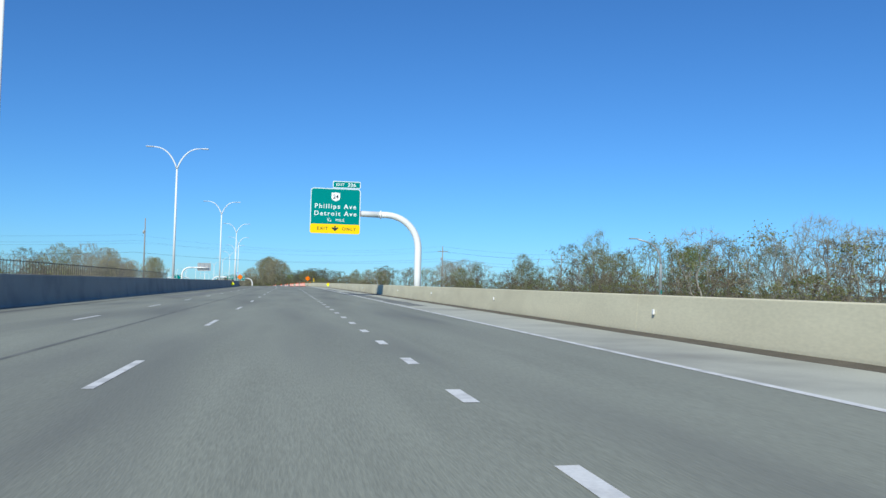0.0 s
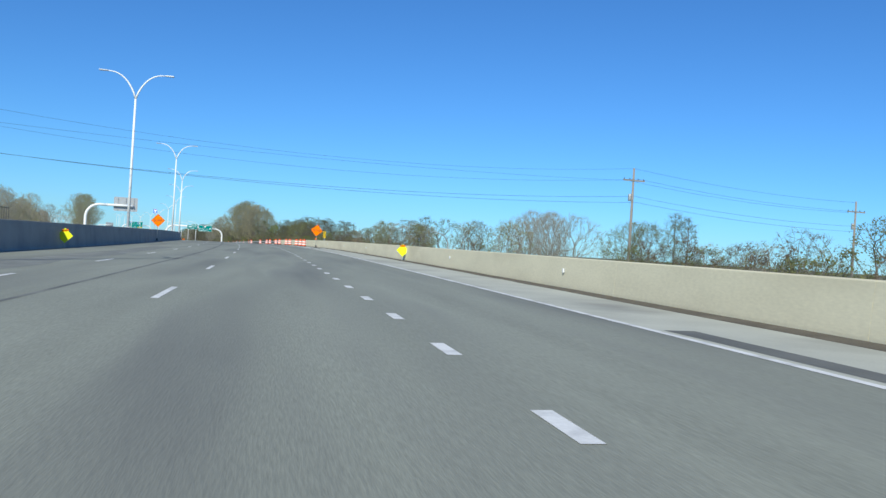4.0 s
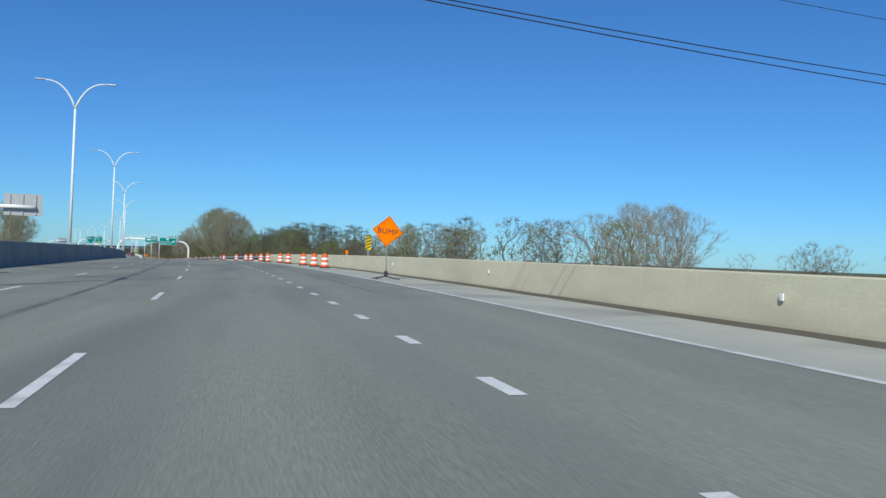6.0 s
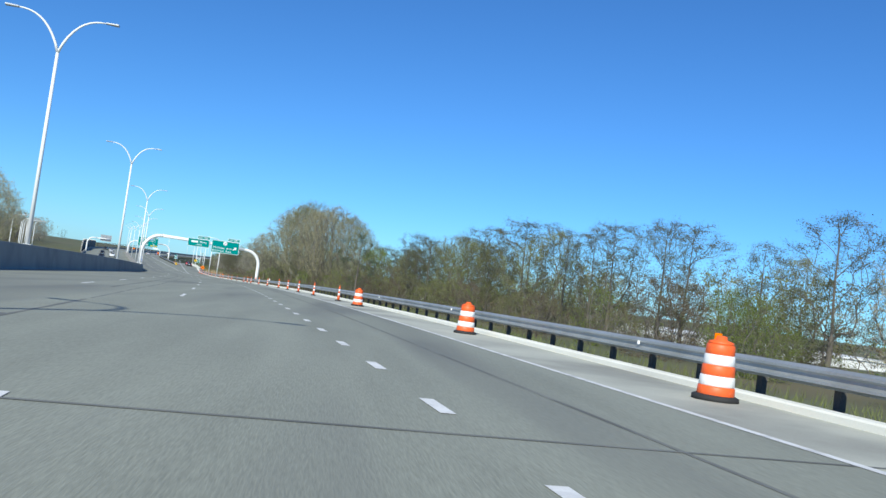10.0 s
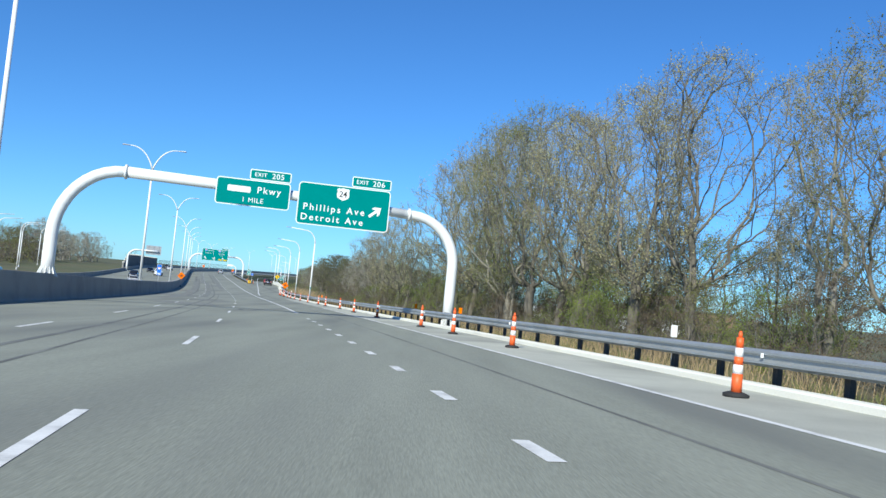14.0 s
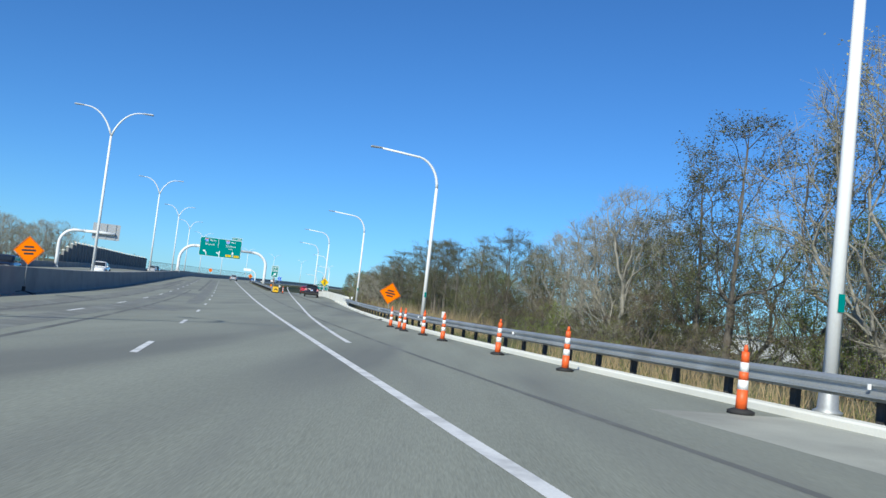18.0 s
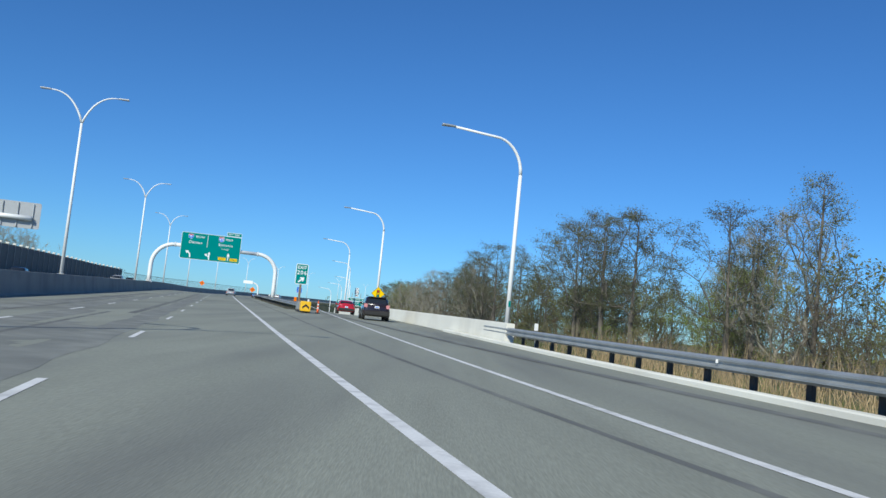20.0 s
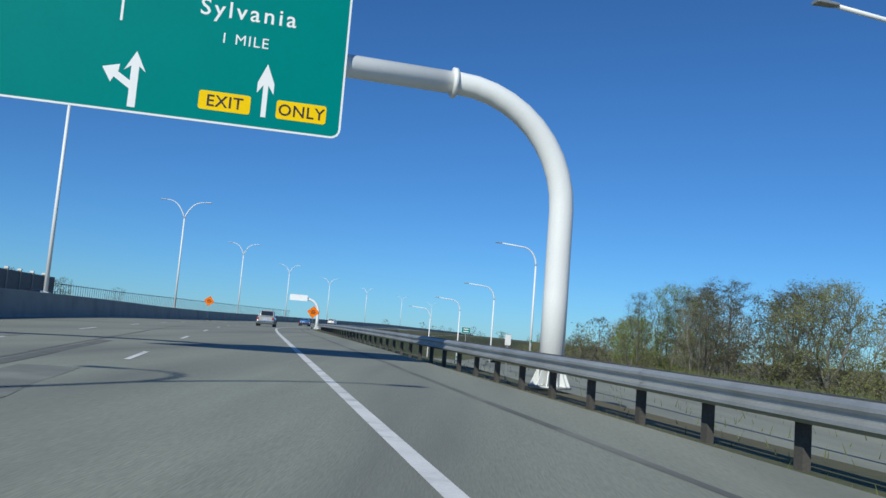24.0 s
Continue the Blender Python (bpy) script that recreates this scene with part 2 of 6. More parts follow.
def thing(name, m, label, category, group="", kind=""):
    ob = new(name)
    ob.empty_display_size = 0.3
    ob.matrix_basis = m
    return tagged(ob, label, category, group, kind)


def raw(verts, faces, name="mesh", smooth=False):
    me = bpy.data.meshes.new(name)
    me.from_pydata([tuple(v) for v in verts], [], faces)
    if smooth:
        me.polygons.foreach_set("use_smooth", [True] * len(me.polygons))
    return me


def box(x0, y0, z0, x1, y1, z1, bevel=0.0):
    bm = bmesh.new()
    bmesh.ops.create_cube(bm, size=1)
    bmesh.ops.scale(bm, vec=(x1 - x0, y1 - y0, z1 - z0), verts=bm.verts)
    bmesh.ops.translate(bm, vec=((x0 + x1) / 2, (y0 + y1) / 2, (z0 + z1) / 2), verts=bm.verts)
    if bevel:
        bmesh.ops.bevel(bm, geom=bm.edges[:], offset=bevel, segments=2, affect="EDGES", profile=0.6)
    return bm


def lathe(rings, sides=16):
    """Rings of (radius, z), closed at both ends."""
    verts, faces = [], []
    for r, z in rings:
        verts += [(r * math.cos(2 * math.pi * k / sides), r * math.sin(2 * math.pi * k / sides), z) for k in range(sides)]
    for i in range(len(rings) - 1):
        for k in range(sides):
            a, b = i * sides + k, i * sides + (k + 1) % sides
            faces.append((a, b, b + sides, a + sides))
    faces += [tuple(range(sides))[::-1], tuple(range((len(rings) - 1) * sides, len(rings) * sides))]
    return verts, faces


def tube(points, radii, sides=10):
    """A tube along points, with its radius at each."""
    verts, faces, n = [], [], len(points)
    pts = [Vector(p) for p in points]
    side = None
    for i, p in enumerate(pts):
        way = (pts[min(i + 1, n - 1)] - pts[max(i - 1, 0)]).normalized()
        if side is None:
            side = way.orthogonal().normalized()
        side = (side - way * side.dot(way)).normalized()
        up = way.cross(side)
        for k in range(sides):
            a = 2 * math.pi * k / sides
            verts.append(p + (side * math.cos(a) + up * math.sin(a)) * radii[i])
    for i in range(n - 1):
        for k in range(sides):
            a, b = i * sides + k, i * sides + (k + 1) % sides
            faces.append((a, b, b + sides, a + sides))
    faces += [tuple(range(sides))[::-1], tuple(range((n - 1) * sides, n * sides))]
    return verts, faces


def tube_mesh(points, radii, sides=10, name="tube"):
    return raw(*tube(points, radii, sides), name, True)


def sweep(profile, s0, s1, step=6.0, name="strip", shift=None, smooth=False, local=None, fall=None):
    """A closed section of (d, z) drawn along the road from s0 to s1. shift(s) moves it sideways."""
    count = max(2, int(math.ceil((s1 - s0) / step)) + 1)
    verts, faces, k = [], [], len(profile)
    for i in range(count):
        s = s0 + (s1 - s0) * i / (count - 1)
        o = shift(s) if shift else 0.0
        for d, z in profile:
            v = at(s, d + o, z + (fall(s) if fall else 0.0))
            verts.append(local @ v if local else v)
    for i in range(count - 1):
        for j in range(k):
            a, b = i * k + j, i * k + (j + 1) % k
            faces.append((a, a + k, b + k, b))
    faces += [tuple(range(k)), tuple(range((count - 1) * k, count * k))[::-1]]
    return raw(verts, faces, name, smooth)


def ribbon(s0, s1, da, db, z, step=6.0, name="ribbon", thick=0.0):
    """A flat strip of the carriageway between da(s) and db(s)."""
    count = max(2, int(math.ceil((s1 - s0) / step)) + 1)
    verts, faces = [], []
    for i in range(count):
        s = s0 + (s1 - s0) * i / (count - 1)
        a, b = (f(s) if callable(f) else f for f in (da, db))
        h = z(s) if callable(z) else z
        verts += [at(s, a, h), at(s, b, h)]
    for i in range(count - 1):
        faces.append((2 * i, 2 * i + 1, 2 * i + 3, 2 * i + 2))
    return raw(verts, faces, name)


_texts = {}


def lettering(text, size, spread=1.0, depth=0.0):
    """A mesh of the words, centred on the origin in x, its capitals 'size' high from y = 0, lying in xz and facing -y."""
    key = (text, size, spread)
    if key not in _texts:
        cu = bpy.data.curves.new("words", "FONT")
        cu.body, cu.size, cu.align_x, cu.space_character = text, size / 0.69, "CENTER", spread
        cu.offset = 0.0 if "M" in text else size * 0.014
        cu.resolution_u = 3
        ob = bpy.data.objects.new("words", cu)
        scene.collection.objects.link(ob)
        me = bpy.data.meshes.new_from_object(ob.evaluated_get(bpy.context.evaluated_depsgraph_get()))
        bpy.data.objects.remove(ob)
        me.transform(Matrix.Rotation(math.pi / 2, 4, "X"))
        _texts[key] = me
    return _texts[key].copy()


def plate(w, h, r=0.08, t=0.02, cx=0.0, cz=0.0, y=0.0):
    """A rounded plate w wide and h high round (cx, cz), its face at y, facing -y."""
    pts = []
    for sx, sz, a0 in ((1, 1, 0), (-1, 1, 90), (-1, -1, 180), (1, -1, 270)):
        for k in range(5):
            a = radians(a0 + 22.5 * k)
            pts.append((cx + sx * (w / 2 - r) + r * math.cos(a), cz + sz * (h / 2 - r) + r * math.sin(a)))
    n = len(pts)
    verts = [(x, y, z) for x, z in pts] + [(x, y + t, z) for x, z in pts]
    faces = [tuple(range(n)), tuple(range(n, 2 * n))[::-1]] + [(k, n + k, n + (k + 1) % n, (k + 1) % n) for k in range(n)]
    return raw(verts, faces, "plate")


def outline(pts, t=0.004, y=0.0, name="shape"):
    """A flat shape cut from a sheet: its corners (x, z), facing -y."""
    n = len(pts)
    bm = bmesh.new()
    a = [bm.verts.new((x, y, z)) for x, z in pts]
    b = [bm.verts.new((x, y + t, z)) for x, z in pts]
    bm.faces.new(a), bm.faces.new(b[::-1])
    for k in range(n):
        bm.faces.new((a[k], b[k], b[(k + 1) % n], a[(k + 1) % n]))
    bmesh.ops.recalc_face_normals(bm, faces=bm.faces)
    bmesh.ops.triangulate(bm, faces=[f for f in bm.faces if len(f.verts) > 4])
    return mesh_of(bm, name)


def arrow(cx, cz, size, turn=0.0):
    """An arrow that points up, turned clockwise by degrees."""
    base = [(-0.09, -0.5), (0.09, -0.5), (0.09, 0.1), (0.3, -0.06), (0.3, 0.14), (0.0, 0.5), (-0.3, 0.14), (-0.3, -0.06), (-0.09, 0.1)]
    c, s = math.cos(radians(-turn)), math.sin(radians(-turn))
    return [(cx + size * (x * c - z * s), cz + size * (x * s + z * c)) for x, z in base]


# ---- large structure ----
LANES_S0, LANES_S1 = -80.0, 1240.0
WALL_END = 284.0                     # the tall wall on the right stops here, and the guard rail begins
RAMP_WALL = 599.0                    # the guard rail stops here, and the ramp's pale wall begins
GORE = 640.0                         # nose of the exit ramp


def right_edge(s):
    """Where the paving ends on the right, out along the exit ramp."""
    return float(sum(np.interp(s + k, [-80, 545, 575, 603, 623, 650, 694, 755, 820, 900, 1000, 1240], [8.3, 8.3, 9.9, 12.1, 13.5, 14.9, 18.0, 22.5, 28.0, 33.0, 35.0, 35.0]) for k in (-14, -7, 0, 7, 14)) / 5)


def ramp_left(s):
    return float(sum(np.interp(s + k, [500, 545, 584, 600, 618, 650, 694, 755, 820, 900, 1000, 1240], [1.9, 3.1, 5.7, 6.5, 7.6, 9.6, 12.6, 17.0, 22.5, 27.5, 29.5, 29.5]) for k in (-18, -9, 0, 9, 18)) / 5)


def ramp_fall(s):
    """How far the exit ramp has dropped below the main lanes."""
    return float(np.interp(s, [640, 655, 667, 690, 725, 757, 800, 850, 1240], [0, -0.3, -0.47, -0.95, -1.2, -1.7, -4.8, -8.5, -8.5]))


def ground_sheet():
    cols = [-1600, -700, -300, -140, -80, -50, -40, -33, -28, -20, -12.5, -6, 0, 5.6, 8, 12, 16, 22, 30, 42, 60, 90, 140, 300, 700, 1600]
    rows = list(range(-290, 1500, 15)) + [1600, 1800, 2100, 2380]
    verts, faces = [], []
    for s in rows:
        for d in cols:
            drop = -0.35 if -29 < d < 13 else -0.55
            if s > 630 and d in (5.6, 8):
                drop = 0.02
            drop -= 1.4 * min(max((d - 24) / 40, 0), 1)
            drop += ramp_fall(s) * min(max((d - 7) / 5, 0), 1)
            z = at(s, d, 0).z
            far = min(max((abs(d) - 60) / 400, 0), 1)
            v = at(s, d, 0)
            v.z = (z + drop) * (1 - far) + (-2.2) * far + (0.25 * noise.noise((v.x * 0.05, v.y * 0.05, 0)) if abs(d) > 14 else -0.1)
            verts.append(v)
    k = len(cols)
    for i in range(len(rows) - 1):
        for j in range(k - 1):
            a = i * k + j
            faces.append((a, a + 1, a + k + 1, a + k))
    me = raw(verts, faces, "ground", True)
    return tagged(part("ground", me, GRASS_GROUND), "rough spring grass and bare soil beside the motorway", "ground", kind="structure")


ground_sheet()
road = tagged(part("road", sweep([(-10.6, 0), (5.5, 0), (5.5, -0.4), (-10.6, -0.4)], LANES_S0, LANES_S1, 8, "road"), ASPHALT), "worn pale grey asphalt carriageway with dark seams and patches", "road", kind="structure")
me = ribbon(LANES_S0, 520, 5.5, right_edge, 0.0, 5, "shoulder")
tagged(part("road_shoulder", me, SHOULDER), "pale concrete shoulder with dirt along its edge", "road", kind="structure")
me = ribbon(520, GORE, 5.5, right_edge, 0.0, 5, "ramp")
tagged(part("road_gore", me, ASPHALT), "grey asphalt where the exit lane leaves", "road", kind="structure")
me = ribbon(GORE, 1100, lambda s: ramp_left(s) - 1.2, right_edge, lambda s: ramp_fall(s) - 0.01, 5, "ramp")
tagged(part("road_ramp", me, ASPHALT), "grey asphalt exit ramp curving away", "road", kind="structure")
part_me = sweep([(-27.8, 0), (-10.8, 0), (-10.8, -0.4), (-27.8, -0.4)], LANES_S0, LANES_S1, 8, "road")
tagged(part("road_opposite", part_me, ASPHALT), "grey asphalt carriageway beyond the median wall", "road", kind="structure")
WALL_SEC = [(0.0, 0.0), (0.0, 0.08), (0.06, 0.88), (0.09, 0.90), (0.40, 0.90), (0.42, 0.88), (0.42, -0.6), (0.0, -0.6)]


def wall_run(name, s0, s1, mat, label, sec, shift, long=6.0, fall=None):
    """A wall cast in lengths with open joints; each length is a panel of its own."""
    root = thing(name, Matrix.Identity(4), label, "wall", kind="structure")
    s = s0
    while s < s1 - 0.5:
        e = min(s + long, s1)
        part("panel", sweep(sec, s + 0.004, e - 0.004, 3.0, "panel", shift, fall=fall), mat, root)
        s = e
    return root


wall_run("wall_right", -80, WALL_END, CONCRETE, "tan weathered concrete parapet wall beside the shoulder", WALL_SEC, lambda s: 8.3, 9.0)
wall_run("wall_ramp", RAMP_WALL, 716, CONCRETE_NEW, "pale new concrete wall along the exit ramp", WALL_SEC, right_edge, 9.0, ramp_fall)
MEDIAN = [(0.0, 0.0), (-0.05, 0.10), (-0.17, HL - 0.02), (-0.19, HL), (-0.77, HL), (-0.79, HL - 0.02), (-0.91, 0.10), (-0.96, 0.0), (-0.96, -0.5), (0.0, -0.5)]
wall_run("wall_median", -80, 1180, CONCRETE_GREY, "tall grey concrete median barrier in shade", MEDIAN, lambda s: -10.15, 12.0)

# kerb and dirt along the guard rail, and the strip of dirt by the wall
me = sweep([(-0.42, -0.2), (-0.42, 0.10), (-0.39, 0.13), (-0.12, 0.13), (-0.12, -0.2)], WALL_END + 4, RAMP_WALL + 12, 4, "kerb", right_edge)
tagged(part("trim_kerb", me, CONCRETE_NEW), "low pale concrete kerb under the guard rail", "kerb", kind="structure")
me = sweep([(-0.55, -0.1), (-0.5, 0.006), (-0.02, 0.03), (-0.02, -0.1)], -80, WALL_END, 2, "dirt", lambda s: 8.3 + 0.12 * noise.noise((s * 0.35, 0, 0)))
tagged(part("trim_dirt", me, DIRT), "dark dirt gathered along the foot of the wall", "dirt", kind="structure")


# ---- markings ----
def marks(name, label, spans, d, width=0.12, z=0.005):
    """Painted lines: each stroke an object of its own under one marking."""
    root = thing(name, Matrix.Identity(4), label, "road marking", kind="structure")
    for s0, s1 in spans:
        f = d if callable(d) else (lambda s: d)
        part("stroke", ribbon(s0, s1, lambda s: f(s) - width / 2, lambda s: f(s) + width / 2, z, 4.0, "stroke"), PAINT, root)
    return root


def dashes(first, s0, s1, length=3.05, period=12.19):
    k = math.ceil((s0 - first) / period)
    out = []
    while first + k * period < s1:
        c = first + k * period
        out.append((c - length / 2, c + length / 2))
        k += 1
    return out


LANE_DASHES = dashes(47.0, -80, 300) + dashes(500.6, 306, 600) + dashes(706.4, 606, 1150)
marks("road_lane_line", "white dashed lane line", LANE_DASHES, -1.85)
marks("road_lane_line", "white dashed lane line nearer the median", [(a + 2.6, b + 2.6) for a, b in LANE_DASHES], -5.5)
marks("road_lane_line", "short white dotted line along the exit lane", dashes(0.8, -40, 440, 0.95, 3.66), 1.8, 0.16)
marks("road_edge_line", "solid white line at the edge of the main lanes", [(446, 1150)], 1.8, 0.18)
marks("road_edge_line", "solid white line along the exit ramp", [(532, 1000)], ramp_left, 0.16, 0.007)
marks("road_edge_line", "faded white edge line on the shoulder", [(-80, 470)], 5.45, 0.14)
marks("road_lane_line", "white dashed line on the carriageway beyond", dashes(20, -80, 1150), -15.6)
marks("road_lane_line", "white dashed line on the carriageway beyond", dashes(26, -80, 1150), -19.3)


def seam(s0, s1, d, w, seed):
    """A dark sealed seam or worn patch with a wandering edge."""
    f = lambda k: lambda s: d + k * w / 2 * (1 + 0.5 * noise.noise((s * 0.3, seed, k))) + 0.06 * noise.noise((s * 0.08, seed, 5))
    return tagged(part("road_seam", ribbon(s0, s1, f(-1), f(1), 0.003, 1.5, "seam"), PATCH if w < 0.8 else WORN), "dark sealed seam in the asphalt", "road seam", kind="structure")


for k, (s0, s1, d, w) in enumerate(((-80, 300, -3.7, 0.10), (-60, 140, -8.9, 0.35), (95, 112, 4.9, 0.35), (100, 128, 5.9, 0.45), (150, 520, -3.6, 0.08), (195, 460, 3.6, 0.08), (318, 470, -4.4, 0.14),
                                   (470, 600, -4.2, 0.16), (490, 640, -6.8, 0.3), (505, 640, 4.0, 0.15), (600, 700, -3.4, 0.3), (610, 660, -7.6, 0.5), (640, 900, 4.0, 0.16), (660, 900, -3.7, 0.1), (545, 625, 8.6, 0.4), (52, 178, -6.9, 1.3), (40, 92, 6.2, 1.0), (470, 640, -7.4, 1.1), (486, 600, -5.1, 0.9), (600, 700, -5.9, 1.0), (560, 690, -2.6, 0.9))):
    seam(s0, s1, d, w, k * 7.3)


def worn_patch(s0, s1, d0, d1, seed):
    """A dark worn area of the paving with ragged edges."""
    f = lambda d, k: lambda s: d + 0.7 * noise.noise((s * 0.45, seed, k)) + 0.5 * noise.noise((s * 1.9, seed, k)) + 0.3 * noise.noise((s * 5.3, seed, k)) + (0.5 * (d0 + d1) - d) * max(0.0, 1 - min(s - s0, s1 - s) / 2.0) * 0.8
    return tagged(part("road_patch", ribbon(s0, s1, f(d0, 1), f(d1, 2), 0.0025, 0.2, "patch"), WORN), "dark worn patch in the pale asphalt", "road patch", kind="structure")


for k, row in enumerate(((216, 222, -9.0, -3.5), (229, 237, -9.5, 1.6), (232, 238, 2.9, 4.6), (450, 458, -7.0, -3.0), (465, 475, -4.8, -2.2), (484, 500, -9.6, -5.6), (522, 540, -8.8, -6.2), (545, 552, -4.4, -2.6), (576, 590, -4.6, -2.9))):
    worn_patch(*row, k * 3.7)
for s in (198.5, 226.0, 292.0, 452.0, 478.5):      # transverse joints
    me = ribbon(s, s + 0.07, -10.4, 8.0 if s < WALL_END else 7.6, 0.0035, 1, "joint")
    tagged(part("road_joint", me, PATCH), "dark joint across the carriageway", "road joint", kind="structure")


# ---- guard rail ----
BEAM = [(0.0, 0.0), (-0.02, 0.02), (-0.08, 0.05), (-0.08, 0.09), (-0.02, 0.13), (-0.02, 0.18), (-0.08, 0.22), (-0.08, 0.26), (-0.02, 0.29), (0.0, 0.31), (0.012, 0.31), (-0.004, 0.285), (-0.064, 0.25), (-0.064, 0.225), (-0.004, 0.185), (-0.004, 0.125), (-0.064, 0.085), (-0.064, 0.055), (0.012, 0.0)]


def guard_rail(s0, s1, line, label, both=False):
    root = thing("guard_rail", Matrix.Identity(4), label, "guard rail")
    s = s0
    while s < s1 - 0.3:
        e = min(s + 7.62, s1)
        part("beam", sweep([(d, z + 0.40) for d, z in BEAM], s, e + 0.06, 3.8, "beam", line), GALV, root)
        if both:
            part("beam", sweep([(0.36 - d, z + 0.40) for d, z in BEAM][::-1], s, e + 0.06, 3.8, "beam", line), GALV, root)
        s = e
    post, block = mesh_of(box(-0.05, -0.075, -0.7, 0.05, 0.075, 0.70), "post"), mesh_of(box(-0.10, -0.07, 0.40, 0.10, 0.07, 0.72, 0.01), "block")
    post.materials.append(POST_STEEL), block.materials.append(POST_STEEL)
    s = s0 + 0.6
    while s < s1:
        o = line(s)
        part("post", post, POST_STEEL, root, m=stand(s, o + 0.24))
        part("spacer", block, POST_STEEL, root, m=stand(s, o + 0.105))
        s += 1.905
    return root


guard_rail(WALL_END + 0.2, RAMP_WALL + 4, lambda s: right_edge(s) + 0.1, "galvanised guard rail on dark posts beside the shoulder")
guard_rail(633.5, 960, lambda s: float(np.interp(s, [630, 640, 1200], [6.1, 5.95, 5.95])), "double-sided galvanised guard rail on dark posts between road and ramp", True)


# ---- lamps ----
def lamp_head():
    bm = box(-0.34, -0.16, -0.05, 0.34, 0.16, 0.05, 0.03)
    for v in bm.verts:
        if v.co.x < 0:
            v.co.y *= 0.75
            v.co.z *= 0.8
    return bm


def double_lamp(m):
    lamp = thing("street_lamp", m, "tall white twin-armed street lamp on the median wall", "street lamp", "median lamps")
    top, w, fork = 13.66 - HL, 2.51, 11.2 - HL + 0.4
    part("base_plate", mesh_of(box(-0.22, -0.22, 0, 0.22, 0.22, 0.04, 0.008), "base_plate"), GALV, lamp)
    part("pole", tube_mesh([(0, 0, 0.03), (0, 0, fork * 0.5), (0, 0, fork)], [0.115, 0.10, 0.08], 12, "pole"), WHITE_STEEL, lamp)
    head_me = mesh_of(lamp_head(), "head")
    for side in (-1, 1):
        pts = [(side * (w - 0.3) * u ** 1.15, 0, fork + (top - fork) * (1 - (1 - u) ** 2.4)) for u in [k / 9 for k in range(10)]]
        arm = part("arm", tube_mesh(pts, [0.075 - 0.004 * k for k in range(10)], 8, "arm"), WHITE_STEEL, lamp)
        head = part("head", head_me, GALV, arm, m=Matrix.Translation((side * w, 0, top)) @ Matrix.Rotation(math.pi if side < 0 else 0, 4, "Z"))
    return lamp


first_lamp = double_lamp(stand(82.4, -10.63, HL))
for s in (33, 136.8, 188, 243, 288.7, 334, 382, 431, 479.4, 525, 576.8, 626, 675.3, 724, 775.5, 827, 878.5, 930, 981, 1032, 1083):
    copy_thing(first_lamp, stand(s, -10.63, HL))


def single_lamp(m, arm=4.0, high=10.4, colour=WHITE_STEEL):
    lamp = thing("street_lamp", m, "white single-armed street lamp with a curved arm", "street lamp", "ramp lamps")
    part("base_plate", lathe_mesh([(0.24, 0), (0.24, 0.05), (0.17, 0.09), (0.15, 0.5), (0.125, 0.52)], 12), GALV, lamp)
    pole_top = high - 2.0
    part("pole", tube_mesh([(0, 0, 0.05), (0, 0, 4), (0, 0, pole_top)], [0.125, 0.11, 0.09], 12, "pole"), colour, lamp)
    pts = [(0, 0, pole_top)] + [(-1.5 * (1 - math.cos(a)), 0, pole_top + 1.8 * math.sin(a)) for a in [radians(10 * k) for k in range(1, 9)]] + [(-arm + 0.35, 0, high - 0.02)]
    arm_ob = part("arm", tube_mesh(pts, [0.09 - 0.003 * k for k in range(len(pts))], 8, "arm"), colour, lamp)
    part("head", mesh_of(lamp_head(), "head"), GALV, arm_ob, m=Matrix.Translation((-arm, 0, high)) @ Matrix.Rotation(math.pi, 4, "Z"))
    part("number_tag", mesh_of(box(-0.06, -0.135, 1.68, 0.06, -0.125, 1.98), "number_tag"), SIGN_GREEN, lamp, "small green number tag")
    return lamp


def lathe_mesh(rings, sides=16):
    return raw(*lathe(rings, sides), "turned", True)


ramp_lamp = single_lamp(stand(521.0, 9.25))
for s, d in ((559, 10.95), (605, 13.9), (650, 15.3)):
    copy_thing(ramp_lamp, stand(s, d, 0.3 if s > 640 else 0.0))
low_lamp = single_lamp(stand(694.5, 18.35, -1.0), high=11.4)
for s, d, z in ((757, 26.6, -1.2), (790, 29.2, -3.4), (815, 27.5, -4.6), (838, 23.8, -5.8)):
    copy_thing(low_lamp, stand(s, d, z))
for s, d in ((452, -40), (487, -41), (522, -42), (557, -43), (575, -45), (592, -44), (610, -47), (627, -45), (645, -49), (662, -50), (682, -52)):
    copy_thing(ramp_lamp, stand(s, d, -0.5, 180))
old_lamp = single_lamp(stand(64.0, 29.9, -1.0), 2.4, 6.1, GALV)
tagged(old_lamp, "small grey roadside lamp with a bracket arm behind the wall")
copy_thing(old_lamp, stand(230.5, 27.0, -3.0))


# ---- overhead signs ----
def legend(board, text, x, z, size, mat=None, spread=1.14, y=-0.012):
    return part("lettering", lettering(text, size, spread), mat or SIGN_WHITE, board, m=Matrix.Translation((x, y, z)))


def bar(board, x, z, w, h, mat=None, y=-0.012):
    return part("text_bar", plate(w, h, min(w, h) * 0.2, 0.004, x, z, y), mat or SIGN_WHITE, board)


